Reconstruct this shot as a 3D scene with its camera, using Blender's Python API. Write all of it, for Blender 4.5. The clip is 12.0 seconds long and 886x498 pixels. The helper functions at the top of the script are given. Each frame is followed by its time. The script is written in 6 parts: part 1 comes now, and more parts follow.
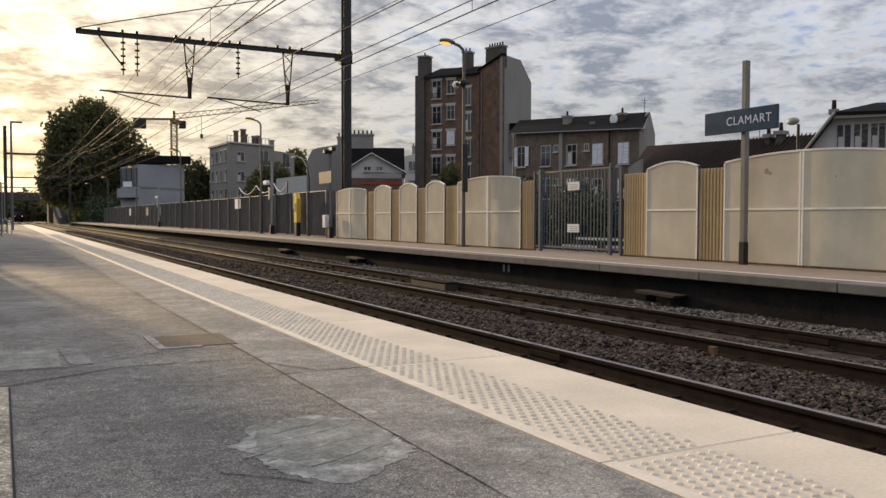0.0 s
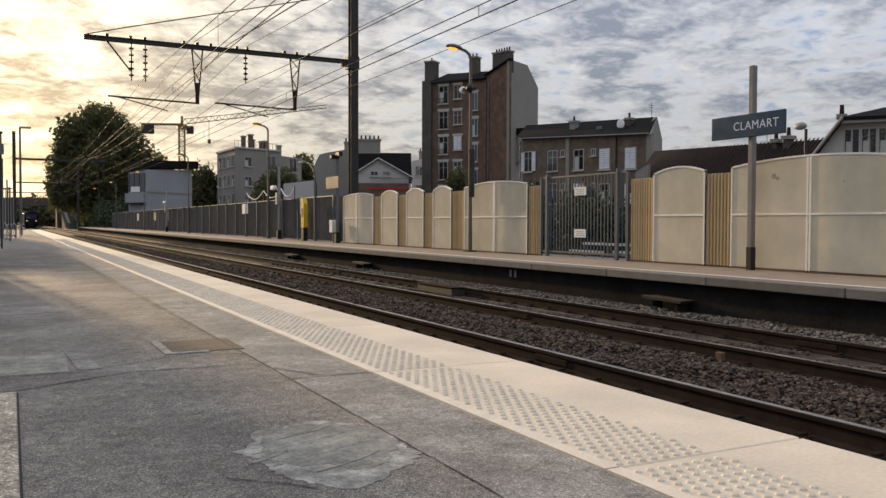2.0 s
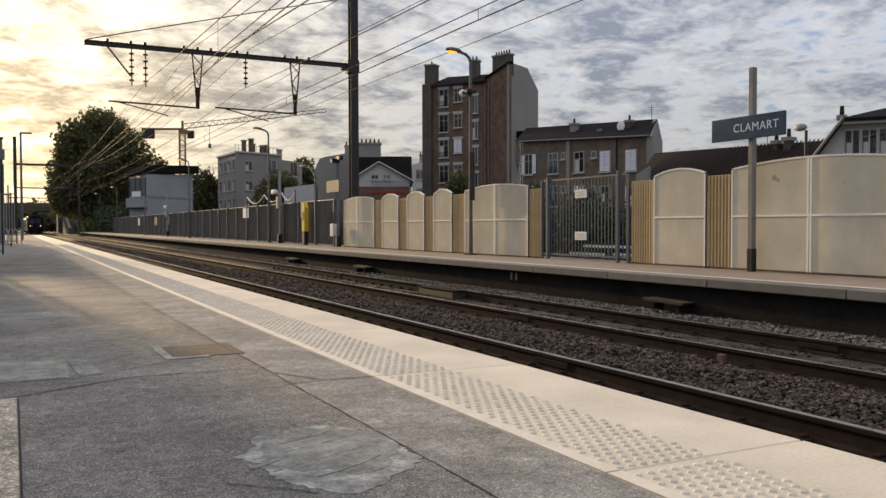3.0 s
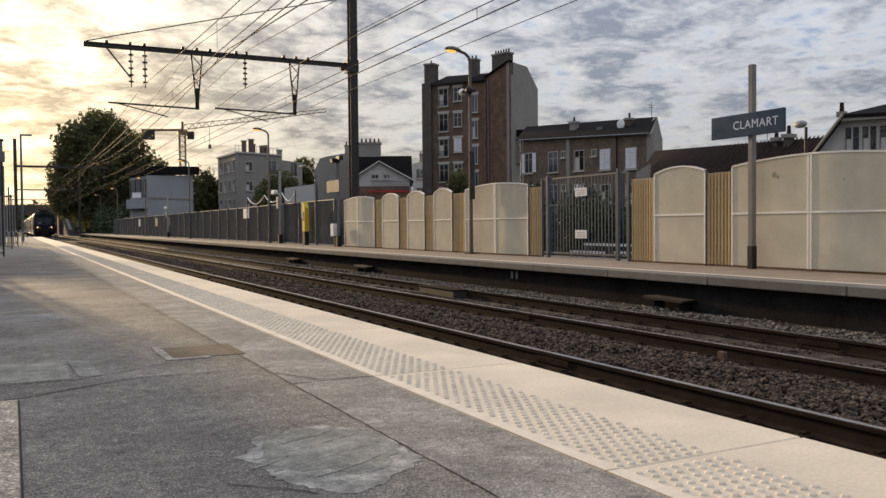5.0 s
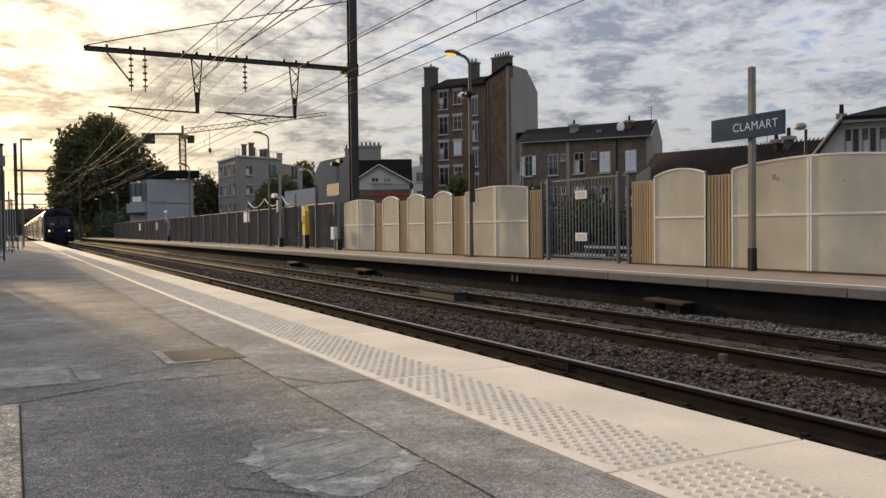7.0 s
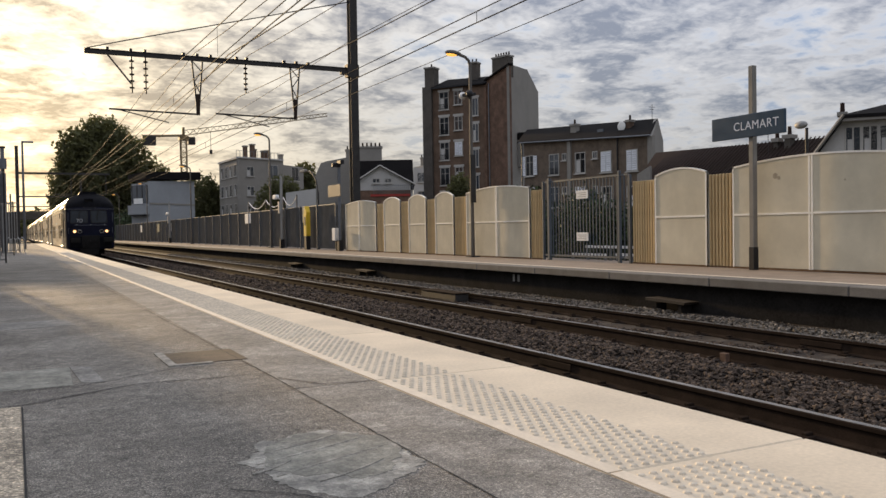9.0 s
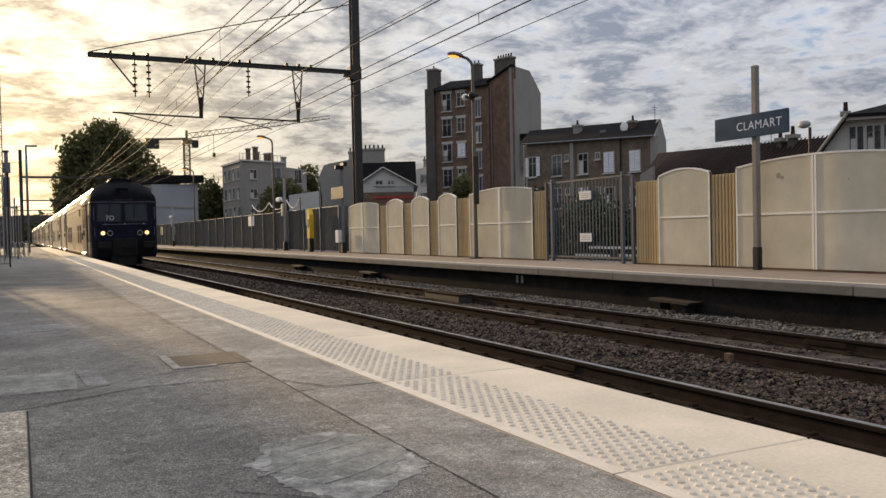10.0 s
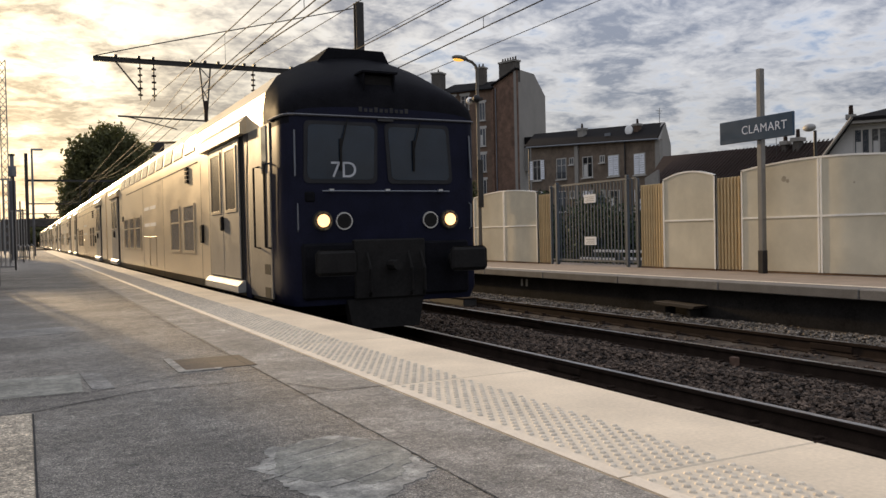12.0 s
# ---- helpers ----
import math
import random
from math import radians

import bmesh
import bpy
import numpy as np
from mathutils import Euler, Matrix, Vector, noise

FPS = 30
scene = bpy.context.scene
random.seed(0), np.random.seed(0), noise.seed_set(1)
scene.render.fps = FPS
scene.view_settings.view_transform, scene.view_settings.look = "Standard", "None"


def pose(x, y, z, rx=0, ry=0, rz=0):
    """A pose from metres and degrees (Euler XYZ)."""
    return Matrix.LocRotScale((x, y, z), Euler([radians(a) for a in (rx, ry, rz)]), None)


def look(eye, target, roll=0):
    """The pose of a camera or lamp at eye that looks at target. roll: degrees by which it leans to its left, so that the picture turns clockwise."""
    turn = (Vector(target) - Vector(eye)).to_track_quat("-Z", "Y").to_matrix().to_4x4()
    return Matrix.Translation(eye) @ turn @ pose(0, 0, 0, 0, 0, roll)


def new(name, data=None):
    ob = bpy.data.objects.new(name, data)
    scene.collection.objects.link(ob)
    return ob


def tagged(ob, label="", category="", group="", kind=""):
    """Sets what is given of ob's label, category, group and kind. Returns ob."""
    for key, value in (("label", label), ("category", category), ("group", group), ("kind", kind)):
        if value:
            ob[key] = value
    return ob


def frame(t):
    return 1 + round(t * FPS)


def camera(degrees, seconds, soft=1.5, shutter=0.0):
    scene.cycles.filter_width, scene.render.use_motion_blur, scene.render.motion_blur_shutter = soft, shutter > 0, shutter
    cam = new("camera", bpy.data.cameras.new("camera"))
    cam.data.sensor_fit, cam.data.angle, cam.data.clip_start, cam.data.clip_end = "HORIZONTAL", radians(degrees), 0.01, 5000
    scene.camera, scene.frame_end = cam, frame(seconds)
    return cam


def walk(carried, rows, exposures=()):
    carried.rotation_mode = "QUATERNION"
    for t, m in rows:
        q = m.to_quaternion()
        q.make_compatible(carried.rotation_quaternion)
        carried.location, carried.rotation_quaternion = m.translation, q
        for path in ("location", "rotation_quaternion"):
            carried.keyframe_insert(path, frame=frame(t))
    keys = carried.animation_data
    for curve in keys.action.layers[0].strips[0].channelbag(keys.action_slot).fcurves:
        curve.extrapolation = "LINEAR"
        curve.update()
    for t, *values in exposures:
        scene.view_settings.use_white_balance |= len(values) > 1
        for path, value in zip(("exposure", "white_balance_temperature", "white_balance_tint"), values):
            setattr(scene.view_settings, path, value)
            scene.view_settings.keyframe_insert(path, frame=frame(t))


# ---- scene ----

# camera: a hand-held phone that hardly leaves its place
CAM_Z = 0.847
cam = camera(55.65, 12.0)
ROWS = [  # seconds, heading to the right of the track, pitch, roll, small drift
    (0.0, 27.727, -2.122, 0.157, -0.002, 0.011, -0.006),
    (0.5, 27.717, -2.019, 0.148, 0.0, 0.006, -0.005),
    (1.0, 27.650, -1.961, 0.204, 0.0, 0.006, -0.003),
    (1.5, 27.372, -1.900, 0.081, 0.0, 0.005, 0.0),
    (2.0, 27.258, -1.787, 0.162, -0.001, 0.002, -0.002),
    (2.5, 27.251, -1.651, 0.073, 0.0, 0.0, 0.0),
    (3.0, 27.192, -1.574, -0.143, 0.004, 0.0, 0.001),
    (5.0, 27.142, -1.629, -0.515, 0.009, -0.006, 0.002),
    (5.5, 27.113, -1.529, -0.547, 0.008, -0.010, 0.002),
    (6.0, 27.121, -1.498, -0.578, 0.010, -0.007, 0.001),
    (6.5, 27.115, -1.465, -0.677, 0.010, -0.010, 0.003),
    (7.0, 27.124, -1.420, -0.683, 0.007, -0.010, 0.002),
    (9.0, 27.028, -1.393, -0.968, 0.008, -0.014, 0.004),
    (9.5, 26.910, -1.320, -1.202, 0.004, -0.018, 0.005),
    (10.0, 26.806, -1.281, -1.275, 0.006, -0.016, 0.005),
    (10.5, 26.742, -1.257, -1.197, 0.007, -0.019, 0.005),
    (11.0, 26.739, -1.178, -1.097, 0.001, -0.020, 0.008),
    (11.5, 26.652, -1.090, -1.154, 0.003, -0.018, 0.007),
    (12.0, 26.508, -1.047, -1.271, 0.004, -0.013, 0.005),
]


def cam_pose(yaw, pitch, roll, dx, dy, dz):
    eye = Vector((dx, dy, CAM_Z + dz))
    a, b = radians(yaw), radians(pitch)
    way = Vector((math.sin(a) * math.cos(b), math.cos(a) * math.cos(b), math.sin(b)))
    return look(eye, eye + way, roll)


walk(cam, [(r[0], cam_pose(*r[1:])) for r in ROWS])

# evening light: low sun ahead on the left behind broken cloud
SUN_AZ, SUN_EL = 6.5, 10.0
SKY_SEED = 4.2
to_sun = Vector((-math.sin(radians(SUN_AZ)) * math.cos(radians(SUN_EL)),
                 math.cos(radians(SUN_AZ)) * math.cos(radians(SUN_EL)), math.sin(radians(SUN_EL))))
sun = new("sun", bpy.data.lights.new("sun", "SUN"))
sun.data.energy, sun.data.angle, sun.data.color = 3.9, radians(1.5), (1.0, 0.70, 0.38)
sun.matrix_world = look(to_sun * 100, (0, 0, 0))
scene.view_settings.exposure = 0.0


def build_world():
    w = bpy.data.worlds.new("evening_sky")
    scene.world = w
    w.use_nodes = True
    nt = w.node_tree
    nt.nodes.clear()
    N, L = nt.nodes.new, nt.links.new

    def math_(op, a, b=None, clamp=False):
        n = N("ShaderNodeMath")
        n.operation, n.use_clamp = op, clamp
        for i, v in enumerate((a, b)):
            if v is None:
                continue
            if isinstance(v, (int, float)):
                n.inputs[i].default_value = v
            else:
                L(v, n.inputs[i])
        return n.outputs[0]

    def ramp(fac, stops):
        n = N("ShaderNodeValToRGB")
        r = n.color_ramp
        while len(r.elements) < len(stops):
            r.elements.new(0.5)
        for e, (p, c) in zip(r.elements, stops):
            e.position, e.color = p, (*c, 1)
        L(fac, n.inputs[0])
        return n.outputs[0]

    def mix(fac, a, b, blend="MIX"):
        n = N("ShaderNodeMix")
        n.data_type, n.blend_type = "RGBA", blend
        for s, v in ((n.inputs[0], fac), (n.inputs[6], a), (n.inputs[7], b)):
            if isinstance(v, (int, float)):
                s.default_value = v
            elif isinstance(v, tuple):
                s.default_value = (*v, 1)
            else:
                L(v, s)
        return n.outputs[2]

    tc = N("ShaderNodeTexCoord").outputs["Generated"]
    sky = N("ShaderNodeTexSky")
    sky.sky_type, sky.sun_disc = "NISHITA", False
    sky.sun_elevation, sky.sun_rotation = radians(SUN_EL), radians(-SUN_AZ)
    sep = N("ShaderNodeSeparateXYZ")
    L(tc, sep.inputs[0])
    up = math_("MAXIMUM", sep.outputs[2], 0.0)
    # a flat cloud deck, seen in perspective towards the skyline
    far = math_("DIVIDE", 1.0, math_("ADD", up, 0.17))

    def cloud(scale, detail, rough, distort, shift=(0.0, 0.0), seed=0.0):
        comb = N("ShaderNodeCombineXYZ")
        for axis in (0, 1):
            L(math_("ADD", math_("MULTIPLY", sep.outputs[axis], far), shift[axis]), comb.inputs[axis])
        comb.inputs[2].default_value = seed
        n = N("ShaderNodeTexNoise")
        n.inputs["Scale"].default_value, n.inputs["Detail"].default_value = scale, detail
        n.inputs["Roughness"].default_value, n.inputs["Distortion"].default_value = rough, distort
        L(comb.outputs[0], n.inputs["Vector"])
        return n.outputs["Fac"]

    big = cloud(1.5, 3, 0.5, 0.3, seed=SKY_SEED)
    puff = cloud(4.9, 6, 0.58, 0.30, seed=3.1)
    puff_sunward = cloud(4.9, 6, 0.58, 0.30, (-0.004, 0.042), 3.1)
    veil = cloud(17.0, 4, 0.6, 0.5, seed=7.7)
    mass = math_("ADD", math_("ADD", math_("MULTIPLY", big, 0.38), math_("MULTIPLY", puff, 0.48)), math_("MULTIPLY", veil, 0.14))
    cover = ramp(mass, [(0.38, (0, 0, 0)), (0.47, (1, 1, 1))])
    dens = ramp(mass, [(0.43, (0, 0, 0)), (0.545, (1, 1, 1))])
    # the side of a puff that faces the sun is bright
    rim = math_("MULTIPLY", math_("SUBTRACT", puff, puff_sunward), 4.5, True)
    # angle to the sun
    dot = N("ShaderNodeVectorMath")
    dot.operation = "DOT_PRODUCT"
    dot.inputs[1].default_value = to_sun
    L(tc, dot.inputs[0])
    near = math_("MAXIMUM", dot.outputs["Value"], 0.0)
    glow = math_("POWER", near, 30.0)
    wide = math_("POWER", near, 9.0)
    haze = math_("POWER", math_("SUBTRACT", 1.0, up), 11.0)
    blue = mix(haze, (0.22, 0.29, 0.43), (0.50, 0.48, 0.46))
    clear = mix(wide, blue, (0.62, 0.55, 0.43))
    clear = mix(glow, clear, (1.75, 1.48, 1.02))
    lit = mix(haze, (0.58, 0.575, 0.60), (0.62, 0.58, 0.53))
    lit = mix(wide, lit, (0.86, 0.76, 0.585))
    lit = mix(glow, lit, (1.50, 1.28, 0.90))
    shade = mix(haze, (0.185, 0.205, 0.27), (0.27, 0.27, 0.295))
    shade = mix(wide, shade, (0.215, 0.190, 0.165))
    shade = mix(glow, shade, (0.34, 0.27, 0.19))
    body = mix(math_("MULTIPLY", dens, math_("SUBTRACT", 1.0, rim)), lit, shade)
    col = mix(cover, clear, body)
    col = mix(0.012, col, sky.outputs[0])
    # broken cloud is brighter overhead than at the skyline
    lift = N("ShaderNodeVectorMath")
    lift.operation = "SCALE"
    L(col, lift.inputs[0])
    L(math_("ADD", 0.86, math_("MULTIPLY", up, 2.0)), lift.inputs["Scale"])
    col = lift.outputs[0]
    bg = N("ShaderNodeBackground")
    bg.inputs["Strength"].default_value = 1.0
    L(col, bg.inputs["Color"])
    L(bg.outputs[0], N("ShaderNodeOutputWorld").inputs[0])


build_world()


# ---- materials ----
def mat(name, col, rough=0.8, metal=0.0, var=0.25, scale=6.0, fine=60.0, bump=0.2, rnd=0.0, tint=None, gloss_var=0.15,
        coat=0.0, stretch=(1, 1, 1), emit=None, power=0.0, trans=0.0, spec=0.25):
    m = bpy.data.materials.new(name)
    m.use_nodes = True
    nt = m.node_tree
    b = nt.nodes["Principled BSDF"]
    N, L = nt.nodes.new, nt.links.new
    tc = N("ShaderNodeTexCoord")
    mp = N("ShaderNodeMapping")
    mp.inputs["Scale"].default_value = stretch
    L(tc.outputs["Object"], mp.inputs[0])

    def tex(s, d):
        n = N("ShaderNodeTexNoise")
        n.inputs["Scale"].default_value, n.inputs["Detail"].default_value = s, d
        n.inputs["Roughness"].default_value = 0.6
        L(mp.outputs[0], n.inputs["Vector"])
        return n.outputs["Fac"]

    n1, n2 = tex(scale, 4), tex(fine, 3)
    add = N("ShaderNodeMath")
    add.operation = "MULTIPLY_ADD"
    L(n1, add.inputs[0])
    add.inputs[1].default_value = 0.6
    mul = N("ShaderNodeMath")
    mul.operation = "MULTIPLY"
    L(n2, mul.inputs[0])
    mul.inputs[1].default_value = 0.4
    L(mul.outputs[0], add.inputs[2])
    r = N("ShaderNodeValToRGB")
    lo = [max(0, c * (1 - var)) for c in col]
    hi = [min(1, c * (1 + var)) for c in (tint or col)]
    r.color_ramp.elements[0].position, r.color_ramp.elements[0].color = 0.32, (*lo, 1)
    r.color_ramp.elements[1].position, r.color_ramp.elements[1].color = 0.68, (*hi, 1)
    L(add.outputs[0], r.inputs[0])
    out = r.outputs[0]
    if rnd:
        oi = N("ShaderNodeObjectInfo")
        geo = N("ShaderNodeNewGeometry")
        s = N("ShaderNodeMath")
        s.operation = "ADD"
        L(oi.outputs["Random"], s.inputs[0])
        L(geo.outputs["Random Per Island"], s.inputs[1])
        fr = N("ShaderNodeMath")
        fr.operation = "FRACT"
        L(s.outputs[0], fr.inputs[0])
        mr = N("ShaderNodeMapRange")
        mr.inputs["To Min"].default_value, mr.inputs["To Max"].default_value = 1 - rnd, 1 + rnd
        L(fr.outputs[0], mr.inputs[0])
        hs = N("ShaderNodeHueSaturation")
        L(mr.outputs[0], hs.inputs["Value"])
        L(out, hs.inputs["Color"])
        out = hs.outputs[0]
    L(out, b.inputs["Base Color"])
    rr = N("ShaderNodeMapRange")
    rr.inputs["To Min"].default_value, rr.inputs["To Max"].default_value = max(0.03, rough - gloss_var), min(1, rough + gloss_var)
    L(n1, rr.inputs[0])
    L(rr.outputs[0], b.inputs["Roughness"])
    b.inputs["Metallic"].default_value = metal
    b.inputs["Coat Weight"].default_value = coat
    b.inputs["Specular IOR Level"].default_value = spec
    b.inputs["Transmission Weight"].default_value = trans
    if emit:
        b.inputs["Emission Color"].default_value = (*emit, 1)
        b.inputs["Emission Strength"].default_value = power
    if bump:
        bp = N("ShaderNodeBump")
        bp.inputs["Strength"].default_value, bp.inputs["Distance"].default_value = bump, 0.01
        L(add.outputs[0], bp.inputs["Height"])
        L(bp.outputs[0], b.inputs["Normal"])
    return m


def aggregate(name, col, rough, stain, grain, relief, con=0.55):
    """Worn ground surfacing: stone grains in a darker binder, with broad stains and paler worn traces."""
    m = bpy.data.materials.new(name)
    m.use_nodes = True
    nt = m.node_tree
    b = nt.nodes["Principled BSDF"]
    N, L = nt.nodes.new, nt.links.new
    tc = N("ShaderNodeTexCoord").outputs["Object"]

    def noise_(s, d, r=0.6):
        n = N("ShaderNodeTexNoise")
        n.inputs["Scale"].default_value, n.inputs["Detail"].default_value, n.inputs["Roughness"].default_value = s, d, r
        L(tc, n.inputs["Vector"])
        return n.outputs["Fac"]

    def ramp(fac, stops):
        n = N("ShaderNodeValToRGB")
        while len(n.color_ramp.elements) < len(stops):
            n.color_ramp.elements.new(0.5)
        for e, (p, c) in zip(n.color_ramp.elements, stops):
            e.position, e.color = p, (*c, 1)
        L(fac, n.inputs[0])
        return n.outputs[0]

    def mul(a, c):
        n = N("ShaderNodeMix")
        n.data_type, n.blend_type = "RGBA", "MULTIPLY"
        n.inputs[0].default_value = 1.0
        L(a, n.inputs[6])
        L(c, n.inputs[7])
        return n.outputs[2]

    v = N("ShaderNodeTexVoronoi")
    v.inputs["Scale"].default_value = grain
    L(tc, v.inputs["Vector"])
    sp = N("ShaderNodeSeparateColor")
    L(v.outputs["Color"], sp.inputs[0])
    g = ramp(sp.outputs[0], [(0.0, (1 - con,) * 3), (0.45, (1 - 0.25 * con,) * 3), (0.85, (1 + 0.45 * con,) * 3), (1.0, (1 + 2.2 * con, 1 + 2.1 * con, 1 + 1.9 * con))])
    st = ramp(noise_(stain, 6, 0.65), [(0.30, tuple(0.62 * c for c in col)), (0.5, col), (0.70, tuple(1.5 * c for c in col))])
    mid = mul(ramp(noise_(12, 7, 0.75), [(0.3, (0.60, 0.60, 0.61)), (0.7, (1.42, 1.40, 1.36))]), ramp(noise_(55, 4, 0.7), [(0.32, (0.66, 0.66, 0.66)), (0.45, (1.0, 1.0, 1.0)), (0.72, (1.22, 1.22, 1.22))]))
    L(mul(mul(st, g), mid), b.inputs["Base Color"])
    rr = N("ShaderNodeMapRange")
    rr.inputs["To Min"].default_value, rr.inputs["To Max"].default_value = rough - 0.2, min(1.0, rough + 0.15)
    L(noise_(stain * 2, 4), rr.inputs[0])
    L(rr.outputs[0], b.inputs["Roughness"])
    b.inputs["Specular IOR Level"].default_value = 0.3
    bp = N("ShaderNodeBump")
    bp.inputs["Strength"].default_value, bp.inputs["Distance"].default_value = relief, 0.008
    add = N("ShaderNodeMath")
    add.operation = "ADD"
    L(v.outputs["Distance"], add.inputs[0])
    L(noise_(40, 4), add.inputs[1])
    L(add.outputs[0], bp.inputs["Height"])
    L(bp.outputs[0], b.inputs["Normal"])
    return m


